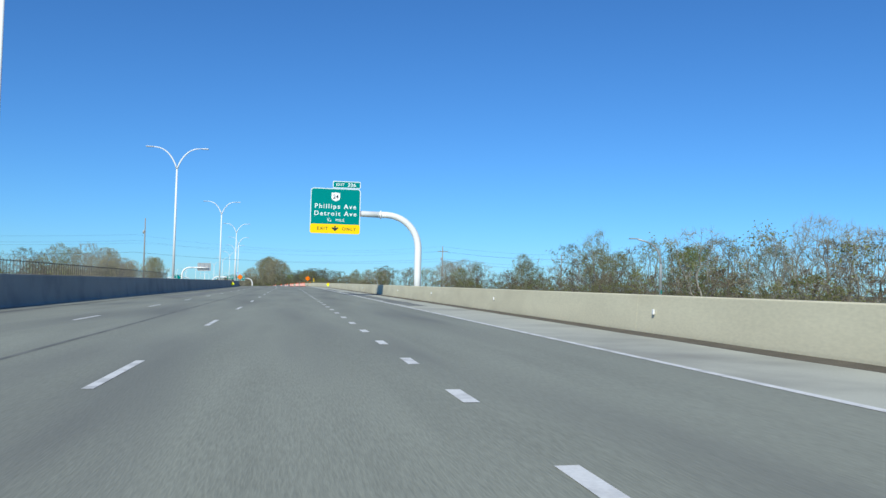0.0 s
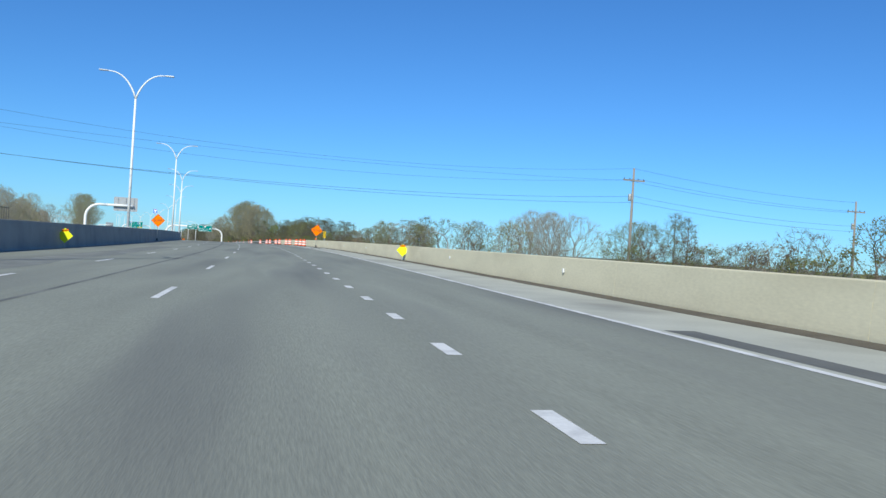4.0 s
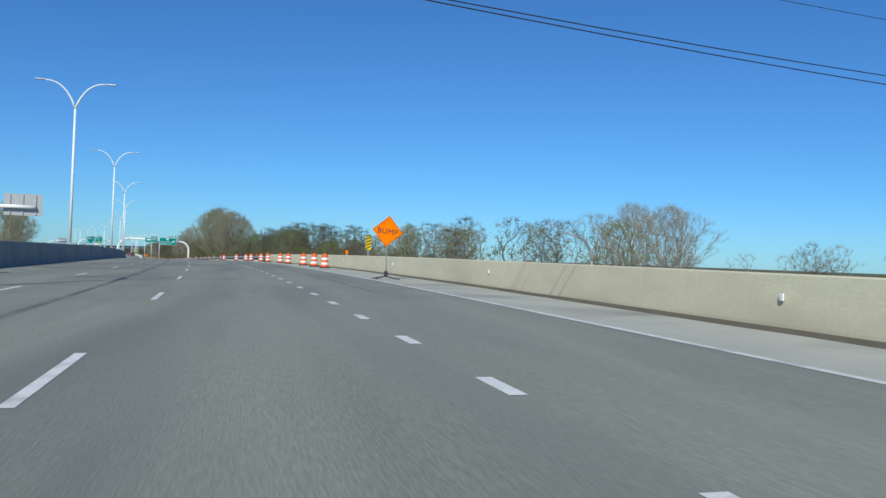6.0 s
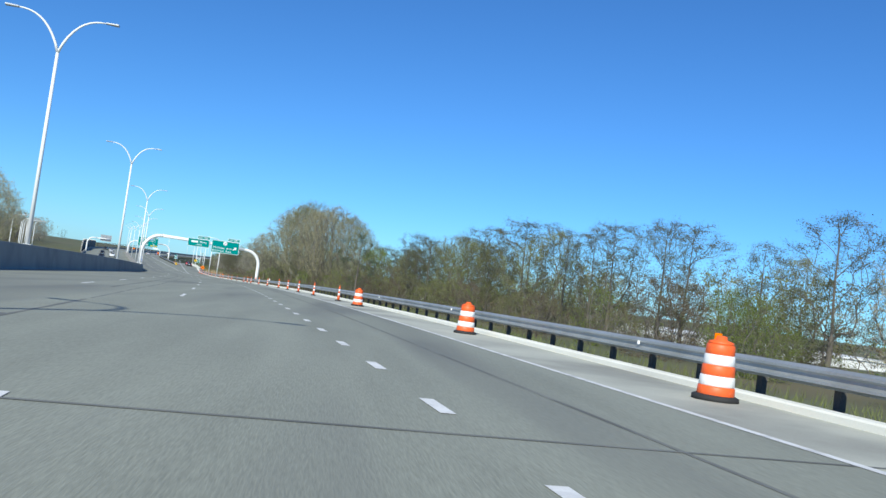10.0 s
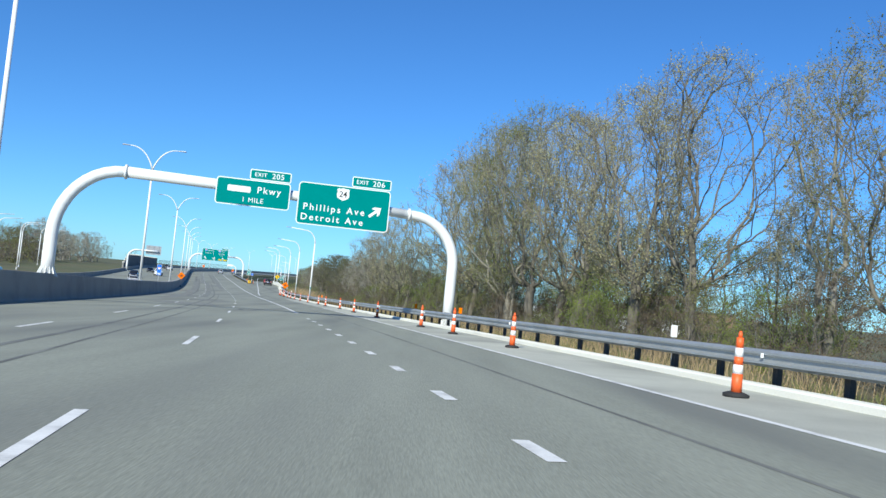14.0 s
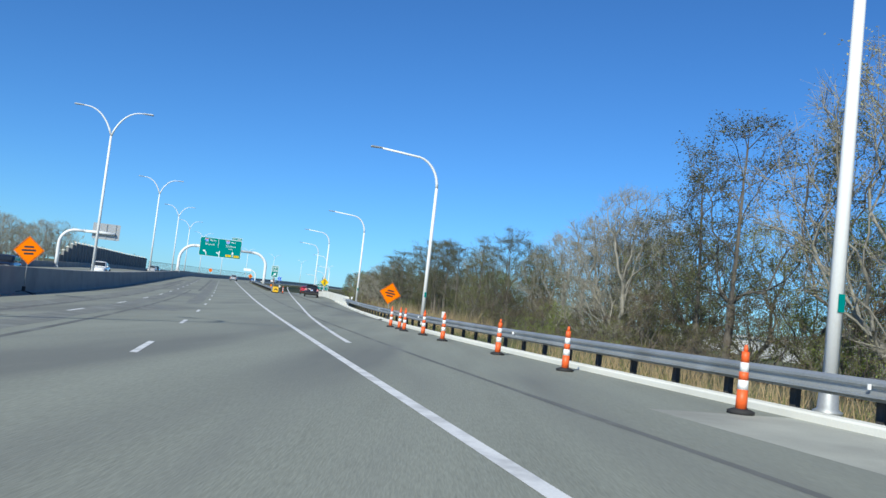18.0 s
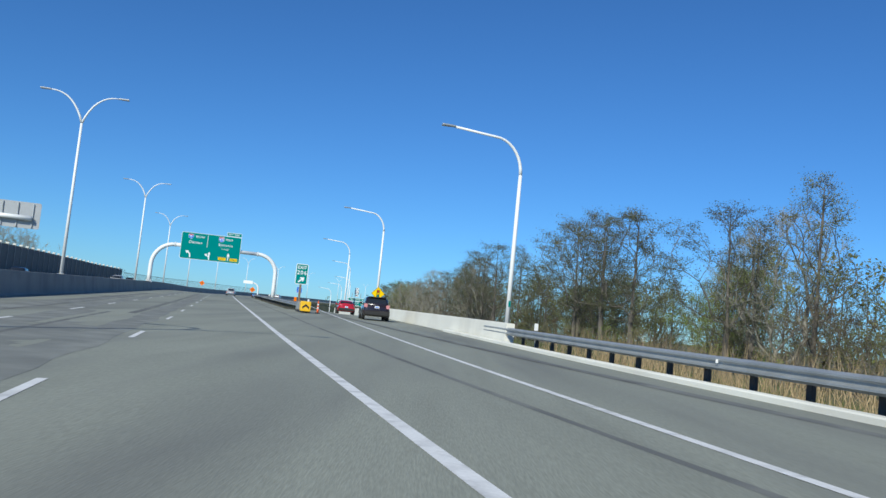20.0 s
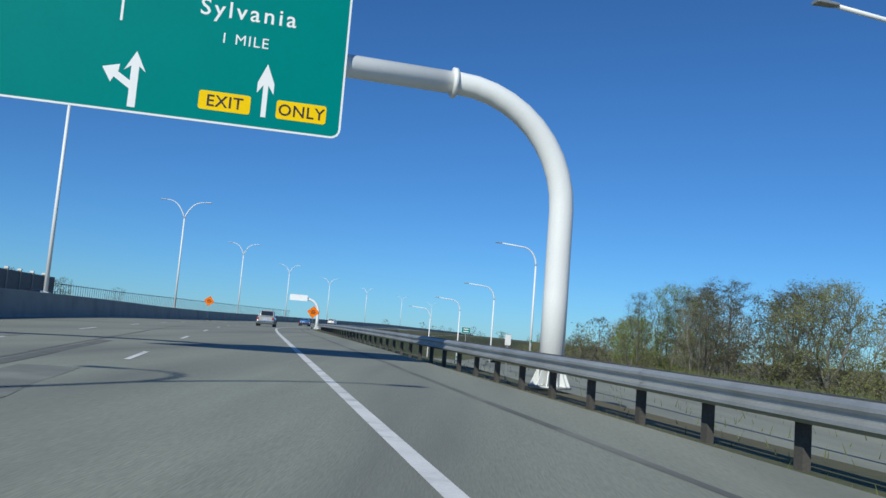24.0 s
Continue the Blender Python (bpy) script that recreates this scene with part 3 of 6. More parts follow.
def shield_us(board, x, z, size, text):
    k = size
    pts = [(-0.5, 0.36), (-0.38, 0.47), (-0.25, 0.43), (0, 0.5), (0.25, 0.43), (0.38, 0.47), (0.5, 0.36), (0.45, 0.2), (0.5, -0.05), (0.44, -0.28), (0.25, -0.4), (0.0, -0.5), (-0.25, -0.4), (-0.44, -0.28), (-0.5, -0.05), (-0.45, 0.2)]
    s = part("route_shield", outline([(x + k * a, z + k * b) for a, b in pts], 0.004, -0.012), SIGN_WHITE, board, "white route shield")
    part("route_number", lettering(text, k * 0.46, 0.95), SIGN_BLACK, s, m=Matrix.Translation((x, -0.017, z - k * 0.22)))


def shield_state(board, x, z, size, text):
    k = size
    body = [(-0.46, 0.22), (0.46, 0.22), (0.5, 0.0), (0.42, -0.25), (0.2, -0.42), (0.0, -0.5), (-0.2, -0.42), (-0.42, -0.25), (-0.5, 0.0)]
    cap = [(-0.44, 0.25), (-0.38, 0.45), (-0.2, 0.42), (0, 0.47), (0.2, 0.42), (0.38, 0.45), (0.44, 0.25)]
    ring = part("route_shield", outline([(x + k * 1.1 * a, z + k * 1.1 * b) for a, b in body[:1] + cap[1:-1] + body[1:]], 0.004, -0.011), SIGN_WHITE, board, "red and blue route shield with white rim")
    part("shield_field", outline([(x + k * a, z + k * b) for a, b in body], 0.004, -0.016), SIGN_BLUE, ring)
    part("shield_top", outline([(x + k * a, z + k * b) for a, b in cap], 0.004, -0.016), SIGN_RED, ring)
    part("route_number", lettering(text, k * 0.40, 0.95), SIGN_WHITE, ring, m=Matrix.Translation((x, -0.021, z - k * 0.22)))


def board(parent, x0, x1, z0, z1, y=-0.45, mat=None, edge=None, name="sign_panel", r=0.22):
    """A panel with its white rim and, behind it, stiffeners. Its own origin is its middle."""
    w, h = x1 - x0, z1 - z0
    b = part(name, plate(w, h, r, 0.03), edge or SIGN_WHITE, parent, m=Matrix.Translation(((x0 + x1) / 2, y, (z0 + z1) / 2)))
    part("field", plate(w - 0.10, h - 0.10, r - 0.05, 0.004, 0, 0, -0.006), mat or SIGN_GREEN, b)
    if h > 1.2:
        for k in range(max(2, int(w / 1.4))):
            x = -w / 2 + w * (k + 0.5) / max(2, int(w / 1.4))
            part("stiffener", mesh_of(box(x - 0.04, 0.031, -h / 2 + 0.1, x + 0.04, 0.13, h / 2 - 0.1), "stiffener"), SIGN_BACK, b)
    return b


def exit_plaque(parent, x0, x1, z0, z1, y, number):
    b = board(parent, x0, x1, z0, z1, y, name="exit_plaque", r=0.1)
    w, h = x1 - x0, z1 - z0
    legend(b, "EXIT", -w * 0.24, -h * 0.17, h * 0.36)
    legend(b, number, w * 0.18, -h * 0.24, h * 0.5)
    return b


def curved(parent, x_base, x_arm, z0, z_arm, radius, r0=0.30, r1=0.26, flange=True):
    """A post that bends over into an arm."""
    k = 1 if x_arm > x_base else -1
    rx = min(radius, abs(x_arm - x_base))
    pts = [(x_base, 0, z0), (x_base, 0, z0 + (z_arm - radius - z0) * 0.5), (x_base, 0, z_arm - radius)]
    pts += [(x_base + k * rx * (1 - math.cos(a)), 0, z_arm - radius + radius * math.sin(a)) for a in [radians(9 * i) for i in range(1, 11)]]
    if abs(x_arm - x_base) > rx + 0.05:
        pts.append((x_arm, 0, z_arm))
    n = len(pts)
    p = part("post", tube_mesh(pts, [r0 + (r1 - r0) * i / (n - 1) for i in range(n)], 20, "post"), WHITE_STEEL, parent)
    if flange:
        part("flange", tube_mesh([(x_arm - 0.05, 0, z_arm), (x_arm + 0.05, 0, z_arm)], [r1 + 0.09] * 2, 20, "flange"), WHITE_STEEL, p)
    ring = lathe_mesh([(r0 + 0.22, z0), (r0 + 0.22, z0 + 0.05), (r0 + 0.02, z0 + 0.06)], 16)
    ring.transform(Matrix.Translation((x_base, 0, 0)))
    part("base_plate", ring, GALV, p)
    for i in range(12):
        a = 2 * math.pi * i / 12
        g = outline([(0, 0), (0.2, 0), (0.02, 0.45), (0, 0.45)], 0.02)
        g.transform(Matrix.Translation((x_base, 0, z0 + 0.05)) @ Matrix.Rotation(a, 4, "Z") @ Matrix.Translation((r0 - 0.02, 0, 0)))
        part("gusset", g, WHITE_STEEL, p)
    return p


def beam(parent, x0, x1, z, r=0.25):
    return part("beam", tube_mesh([(x0, 0, z), ((x0 + x1) / 2, 0, z + 0.03), (x1, 0, z)], [r, r, r], 20, "beam"), WHITE_STEEL, parent)


def bracket(parent, x, z, y=-0.42, reach=0.9):
    return part("bracket", mesh_of(box(x - 0.05, y + 0.03, z - reach, x + 0.05, -0.2, z + reach), "bracket"), GALV, parent)


# the cantilever before the exit
cant = thing("overhead_sign", stand(68.2, 0.0), "green exit sign with yellow band on a white curved cantilever", "overhead sign")
curved(cant, 10.5, 7.33, -0.4, 6.72, 2.7, 0.29, 0.25)
beam(cant, 2.6, 7.33, 6.72)
b = board(cant, 1.63, 5.62, 5.03, 8.68, r=0.25)
shield_us(b, 0.0, 1.15, 0.72, "24")
legend(b, "Phillips Ave", 0, 0.20, 0.36, spread=1.32)
legend(b, "Detroit Ave", 0, -0.38, 0.36, spread=1.32)
legend(b, "1", -0.62, -0.76, 0.17)
legend(b, "/", -0.52, -0.86, 0.30)
legend(b, "4", -0.38, -0.90, 0.17)
legend(b, "MILE", 0.38, -0.84, 0.22)
band = part("exit_band", plate(3.99, 0.76, 0.16, 0.004, 0, -1.445, -0.009), SIGN_YELLOW, b, "yellow band")
part("lettering", lettering("EXIT", 0.25, 1.25), SIGN_BLACK, band, m=Matrix.Translation((-1.0, -0.014, -1.55)))
part("lettering", lettering("ONLY", 0.25, 1.25), SIGN_BLACK, band, m=Matrix.Translation((1.12, -0.014, -1.55)))
part("arrow", outline([(-0.06, -1.2), (0.06, -1.2), (0.06, -1.36), (0.26, -1.30), (0.26, -1.42), (0.0, -1.62), (-0.26, -1.42), (-0.26, -1.30), (-0.06, -1.36)], 0.004, -0.014), SIGN_BLACK, band)
exit_plaque(cant, 3.37, 5.6, 8.72, 9.28, -0.45, "206")
for x in (2.4, 4.6):
    bracket(cant, x, 6.72)

# the arch over the lanes
arch = thing("overhead_sign", stand(441.3, 0.0, -0.13), "white tubular arch carrying two green exit signs", "overhead sign")
curved(arch, -10.72, -7.6, 1.0, 6.55, 3.5, 0.31, 0.28)
curved(arch, 9.55, 6.9, 0.15, 6.05, 2.5, 0.29, 0.25)
part("beam", tube_mesh([(-7.6, 0, 6.55), (-2, 0, 6.45), (2, 0, 6.3), (6.9, 0, 6.05)], [0.28, 0.27, 0.26, 0.25], 20, "beam"), WHITE_STEEL, arch)
b = board(arch, -3.20, 0.52, 5.49, 6.87, r=0.16)
bar(b, -0.72, 0.16, 1.15, 0.30)
legend(b, "Pkwy", 0.78, 0.04, 0.32, spread=1.3)
legend(b, "1 MILE", 0, -0.48, 0.24)
exit_plaque(arch, -1.59, 0.50, 6.90, 7.43, -0.45, "205")
b = board(arch, 0.92, 5.74, 4.91, 7.11, r=0.2)
shield_us(b, -0.1, 0.66, 0.66, "24")
legend(b, "Phillips Ave", -0.50, -0.33, 0.33, spread=1.38)
legend(b, "Detroit Ave", -0.56, -0.86, 0.33, spread=1.38)
part("arrow", outline(arrow(1.66, -0.08, 0.80, 50), 0.004, -0.012), SIGN_WHITE, b)
exit_plaque(arch, 3.64, 5.72, 7.14, 7.69, -0.45, "206")
for x, reach in ((-2.6, 0.55), (-0.6, 0.55), (1.9, 0.9), (4.5, 0.9)):
    bracket(arch, x, 6.2, reach=reach)

# the arch before the motorway fork
fork = thing("overhead_sign", stand(694.7, 0.2, -0.13), "white tubular arch carrying one wide green lane sign", "overhead sign")
curved(fork, -10.8, -7.7, 1.15, 7.12, 3.3, 0.31, 0.28)
curved(fork, 7.2, 4.3, 0.0, 7.02, 2.8, 0.30, 0.27)
part("beam", tube_mesh([(-7.7, 0, 7.12), (-2, 0, 7.1), (4.3, 0, 7.02)], [0.28, 0.27, 0.27], 20, "beam"), WHITE_STEEL, fork)
b = board(fork, -6.95, 1.69, 5.2, 9.15, r=0.22)
part("divider", plate(0.05, 1.9, 0.02, 0.004, -0.55, 0.95, -0.012), SIGN_WHITE, b)
shield_state(b, -2.98, 1.40, 0.70, "75")
legend(b, "S", -2.18, 1.28, 0.32)
legend(b, "OUTH", -1.58, 1.28, 0.25)
legend(b, "Dayton", -2.25, 0.40, 0.36, spread=1.25)
shield_state(b, 1.42, 1.40, 0.76, "475")
legend(b, "W", 2.24, 1.28, 0.32)
legend(b, "EST", 2.78, 1.28, 0.25)
legend(b, "Sylvania", 2.08, 0.42, 0.36, spread=1.25)
legend(b, "1 MILE", 2.05, -0.16, 0.23)
part("arrow", outline([(-2.95, -1.75), (-2.79, -1.75), (-2.79, -1.35), (-2.90, -1.08), (-3.13, -0.9), (-3.09, -0.72), (-3.57, -0.80), (-3.31, -1.2), (-3.25, -1.03), (-3.05, -1.18), (-2.95, -1.4)], 0.004, -0.012), SIGN_WHITE, b)
part("arrow", outline([(x + 0.24, z) for x, z in ((-0.47, -1.85), (-0.31, -1.85), (-0.31, -0.95), (-0.17, -1.06), (-0.39, -0.62), (-0.61, -1.06), (-0.47, -0.95), (-0.47, -1.28), (-0.72, -1.12), (-0.70, -0.95), (-1.05, -1.05), (-0.86, -1.36), (-0.80, -1.24), (-0.47, -1.46))], 0.004, -0.012), SIGN_WHITE, b)
part("arrow", outline([(2.6 + (x - 2.6) * 0.5, z) for x, z in arrow(2.6, -1.10, 1.2, 0)], 0.004, -0.012), SIGN_WHITE, b)
for x, w, text in ((1.76, 1.1, "EXIT"), (3.42, 1.1, "ONLY")):
    p = part("yellow_patch", plate(w, 0.42, 0.06, 0.004, x, -1.48, -0.012), SIGN_YELLOW, b, "small yellow panel")
    part("lettering", lettering(text, 0.25, 1.08), SIGN_BLACK, p, m=Matrix.Translation((x, -0.018, -1.60)))
exit_plaque(fork, -0.5, 1.66, 9.18, 9.75, -0.45, "204")
for x in (-6, -4, -1.5, 0.6):
    bracket(fork, x, 7.1)

# cantilevers for the traffic on the far side, seen from behind
for s, z in ((284, 5.6), (655, 6.2)):
    c = thing("overhead_sign", stand(s, 0.0), "white curved cantilever with a sign seen from behind", "overhead sign", "far cantilevers")
    curved(c, -27.2, -23.6, -0.2, z, 2.4, 0.27, 0.23)
    beam(c, -23.6, -19.0, z, 0.23)
    back = part("sign_panel", plate(4.2, 2.6, 0.2, 0.03), SIGN_BACK, c, m=Matrix.Translation((-20.4, 0.42, z + 0.3)) @ Matrix.Rotation(math.pi, 4, "Z"))
    for k in (-1.4, 0, 1.4):
        part("stiffener", mesh_of(box(k - 0.05, 0.031, -1.2, k + 0.05, 0.16, 1.2), "stiffener"), GALV, back)
c = thing("overhead_sign", stand(792, 0.0), "white cantilever with a pale sign beyond the guard rail", "overhead sign")
curved(c, 5.35, 3.6, 0.0, 4.0, 1.6, 0.2, 0.17)
beam(c, 1.7, 3.6, 4.0, 0.17)
part("sign_panel", plate(2.4, 0.8, 0.1, 0.03), SIGN_WHITE, c, m=Matrix.Translation((2.6, -0.35, 4.1)))


# ---- roadside signs ----
def diamond(side):
    h = side / math.sqrt(2)
    return [(0, h), (-h, 0), (0, -h), (h, 0)]


def portable_sign(m, height, side=0.9, words=(), label="", turn=0.0):
    """An orange roll-up diamond on a spring stand."""
    s = thing("work_sign", m, label, "road work sign")
    face = part("sign_face", outline(diamond(side), 0.012), ORANGE, s, m=Matrix.Translation((0, 0, height)) @ Matrix.Rotation(radians(turn), 4, "Y"))
    h = side / math.sqrt(2) - 0.05
    for a, b2 in (((0, h), (-h, 0)), ((-h, 0), (0, -h)), ((0, -h), (h, 0)), ((h, 0), (0, h))):
        part("border", tube_mesh([(a[0], -0.004, a[1]), (b2[0], -0.004, b2[1])], [0.008] * 2, 4, "border"), SIGN_BLACK, face)
    for i, (text, z, size) in enumerate(words):
        if text:
            part("lettering", lettering(text, size, 1.1), SIGN_BLACK, face, m=Matrix.Translation((0, -0.006, z)))
        else:
            part("text_bar", plate(size, 0.09, 0.02, 0.003, 0, z, -0.006), SIGN_BLACK, face)
    part("mast", tube_mesh([(0, 0.04, 0.25), (0, 0.04, height + 0.4)], [0.022, 0.018], 8, "mast"), GALV, s)
    part("spring_box", mesh_of(box(-0.07, -0.03, 0.1, 0.07, 0.11, 0.34, 0.01), "spring_box"), DARK_STEEL, s)
    for a in (35, 145, 215, 325):
        part("leg", tube_mesh([(0, 0.04, 0.14), (0.62 * math.cos(radians(a)), 0.04 + 0.62 * math.sin(radians(a)), 0.02)], [0.02, 0.018], 6, "leg"), DARK_STEEL, s)
    return s


BUMP = (("BUMP", -0.11, 0.22),)
BARS = ((None, 0.16, 0.42), (None, 0.0, 0.62), (None, -0.16, 0.42))
portable_sign(stand(206.7, 6.07), 1.95, 0.9, BUMP, "orange BUMP work sign on a spring stand by the wall", 6)
portable_sign(stand(205.5, -9.95), 2.15, 0.95, BUMP, "orange BUMP work sign on a stand by the median wall", -3)
portable_sign(stand(560.0, 9.0), 1.70, 0.95, BARS, "orange work sign on a stand beside the guard rail", 8)
portable_sign(stand(552.0, -9.9), 2.05, 0.95, BARS, "orange work sign on a stand by the median wall", -4)
portable_sign(stand(768.0, 5.1), 1.95, 0.95, BARS, "orange work sign on a stand by the guard rail", 5)
portable_sign(stand(788.0, -8.6), 2.55, 0.95, BARS, "orange work sign on a stand before the median wall", 10)


def post_sign(name, m, mesh, mat, height, label, category, post=GALV, wide=0.04, rim=None):
    s = thing(name, m, label, category)
    part("post", mesh_of(box(-wide, 0.03, -0.4, wide, 0.03 + 2 * wide, height), "post"), post, s)
    face = part("sign_face", mesh, mat, s, m=Matrix.Translation((0, 0, height)))
    return s, face


gore_sign = thing("exit_sign", stand(633.9, 6.02), "green exit number sign with an arrow on a wooden post", "exit sign")
part("post", mesh_of(box(-0.085, 0.03, -0.5, 0.085, 0.20, 3.4, 0.008), "post"), WOOD_POST, gore_sign)
b = board(gore_sign, -0.49, 0.49, 2.18, 3.85, 0.0, name="sign_panel", r=0.1)
legend(b, "EXIT", 0, 0.43, 0.25, spread=1.0)
legend(b, "206", 0, -0.02, 0.31, spread=1.25)
part("arrow", outline(arrow(0, -0.45, 0.62, 50), 0.004, -0.012), SIGN_WHITE, b)
for x, z, mat in ((-0.3, 0.95, ORANGE),):
    part("marker", plate(0.2, 0.32, 0.01, 0.01, x, z, 0.0), mat, gore_sign, "orange marker plate")

sig, face = post_sign("warning_sign", stand(649.0, 15.2), outline([(x, z) for x, z in diamond(1.0)], 0.01), SIGN_BLACK, 2.25, "yellow diamond sign with a traffic signal symbol", "warning sign")
part("field", outline(diamond(0.94), 0.004, -0.005), SIGN_YELLOW, face)
part("symbol", plate(0.29, 0.74, 0.05, 0.004, 0, 0, -0.01), SIGN_BLACK, face)
for z, mat in ((0.23, SIGN_RED), (0.0, SIGN_YELLOW), (-0.23, SIGN_GREEN)):
    part("symbol_lamp", outline([(0.10 * math.cos(radians(20 * k)), z + 0.10 * math.sin(radians(20 * k))) for k in range(18)], 0.004, -0.015), mat, face)

blue, face = post_sign("ramp_sign", stand(672.0, 9.3), plate(0.68, 0.76, 0.05, 0.012), SIGN_WHITE, 1.95, "blue ramp sign with white letters on a steel post", "information sign")
part("field", plate(0.64, 0.72, 0.04, 0.003, 0, 0, -0.004), SIGN_BLUE, face)
for text, z in (("RAMP", 0.20), ("S 75", 0.03), ("TO", -0.13), ("PHILLIPS", -0.30)):
    part("lettering", lettering(text, 0.11 if len(text) < 6 else 0.095, 1.0), SIGN_WHITE, face, m=Matrix.Translation((0, -0.008, z)))

def route_board(m, w, h, z):
    """A tall blue board with a white-rimmed route shield, on a post."""
    b = thing("route_board", m, "tall blue route board with a white shield on the median wall", "information sign")
    part("post", mesh_of(box(-0.03, 0.03, 0.0, 0.03, 0.09, z + h / 2), "post"), GALV, b)
    face = part("sign_face", plate(w, h, 0.04, 0.012), SIGN_WHITE, b, m=Matrix.Translation((0, 0, z)))
    part("field", plate(w - 0.03, h - 0.03, 0.03, 0.003, 0, 0, -0.004), SIGN_BLUE, face)
    part("shield", outline([(0.30 * w * x, h * 0.16 + 0.30 * w * y) for x, y in ((-1, 0.7), (0, 0.9), (1, 0.7), (1, -0.1), (0.6, -0.8), (0, -1.1), (-0.6, -0.8), (-1, -0.1))], 0.003, -0.009), SIGN_WHITE, face)
    part("shield_top", outline([(0.26 * w * x, h * 0.16 + 0.26 * w * y) for x, y in ((-1, 0.75), (0, 0.9), (1, 0.75), (1, 0.4), (-1, 0.4))], 0.003, -0.013), SIGN_RED, face)
    for k in (-0.30, -0.40):
        part("text_bar", plate(w * 0.62, h * 0.055, 0.01, 0.003, 0, h * k, -0.009), SIGN_WHITE, face)
    return b


route_board(stand(500.5, -10.63, HL), 0.50, 1.25, 1.35)
route_board(stand(209.7, -10.63, HL), 0.42, 0.46, 1.9)

trail = thing("guide_sign", stand(697.0, 20.5), "green street name panels under a white route shield on two posts", "guide sign")
for x in (-0.7, 0.7):
    part("post", mesh_of(box(x - 0.04, 0.03, -2.0, x + 0.04, 0.1, 2.6), "post"), GALV, trail)
for z0, z1, rows in ((1.30, 1.78, (("To Detroit Ave", 0.0),)), (0.50, 1.24, (("Phillips Ave", 0.16), ("SOUTH  NORTH", -0.20)))):
    b = board(trail, -1.27, 1.27, z0, z1, 0.0, r=0.09)
    for text, z in rows:
        legend(b, text, -0.1, z - 0.08, 0.17 if z >= 0 else 0.12, spread=1.0)
    part("arrow", outline(arrow(0.98, 0, 0.24, 90), 0.004, -0.012), SIGN_WHITE, b)
p = part("to_plate", plate(0.6, 0.3, 0.03, 0.015, 0, 3.25, 0.0), SIGN_WHITE, trail)
part("lettering", lettering("TO", 0.18), SIGN_BLACK, p, m=Matrix.Translation((0, -0.006, 3.16)))
p = part("route_plate", plate(0.66, 0.62, 0.03, 0.015, 0, 2.74, 0.0), SIGN_BLACK, trail)
shield_us(p, 0, 2.74, 0.58, "24")
p = part("arrow_plate", plate(0.6, 0.34, 0.03, 0.015, 0, 2.18, 0.0), SIGN_WHITE, trail)
part("arrow", outline(arrow(0, 2.18, 0.4, 90), 0.004, -0.006), SIGN_BLACK, p)

small, face = post_sign("guide_sign", stand(800.0, 27.0, -1.5), plate(1.3, 0.95, 0.06, 0.012), SIGN_WHITE, 3.1, "small green guide sign on a post by the ramp", "guide sign")
part("field", plate(1.24, 0.89, 0.05, 0.003, 0, 0, -0.004), SIGN_GREEN, face)
for z in (0.2, -0.15):
    part("text_bar", plate(0.8, 0.14, 0.02, 0.003, 0, z, -0.009), SIGN_WHITE, face)
om, face = post_sign("marker_sign", stand(226.3, 9.1), plate(0.34, 0.92, 0.03, 0.012), SIGN_YELLOW, 1.75, "yellow and black striped hazard marker behind the wall", "hazard marker")
for k in range(5):
    z = -0.46 + 0.2 * k
    part("stripe", outline([(-0.16, z + 0.0), (0.16, z + 0.18), (0.16, min(z + 0.28, 0.44)), (-0.16, min(z + 0.10, 0.44))], 0.003, -0.005), SIGN_BLACK, face)
for s, d, side in ((166.9, 8.1, 0.55), (162.0, -10.02, 0.55)):
    l, face = post_sign("wall_marker", stand(s, d), outline(diamond(side), 0.012), SIGN_LIME, 0.62, "lime yellow diamond plate on the wall", "marker sign", wide=0.02)
    part("flag", outline([(-0.16, 0.36), (0.16, 0.4), (0.15, 0.5), (-0.17, 0.48)], 0.01), ORANGE, l, m=Matrix.Translation((0, 0, 0.45)))


def wall_reflector(s, d, z, side=1):
    r = thing("reflector", stand(s, d, z), "small white reflector bolted to the concrete wall", "reflector", "wall reflectors")
    part("plate", mesh_of(box(-0.03, -0.045, -0.06, 0.0, 0.045, 0.06, 0.008), "plate"), BAND_WHITE, r)
    part("bracket", mesh_of(box(0.0, -0.03, -0.05, 0.05, 0.03, 0.05), "bracket"), GALV, r)
    return r


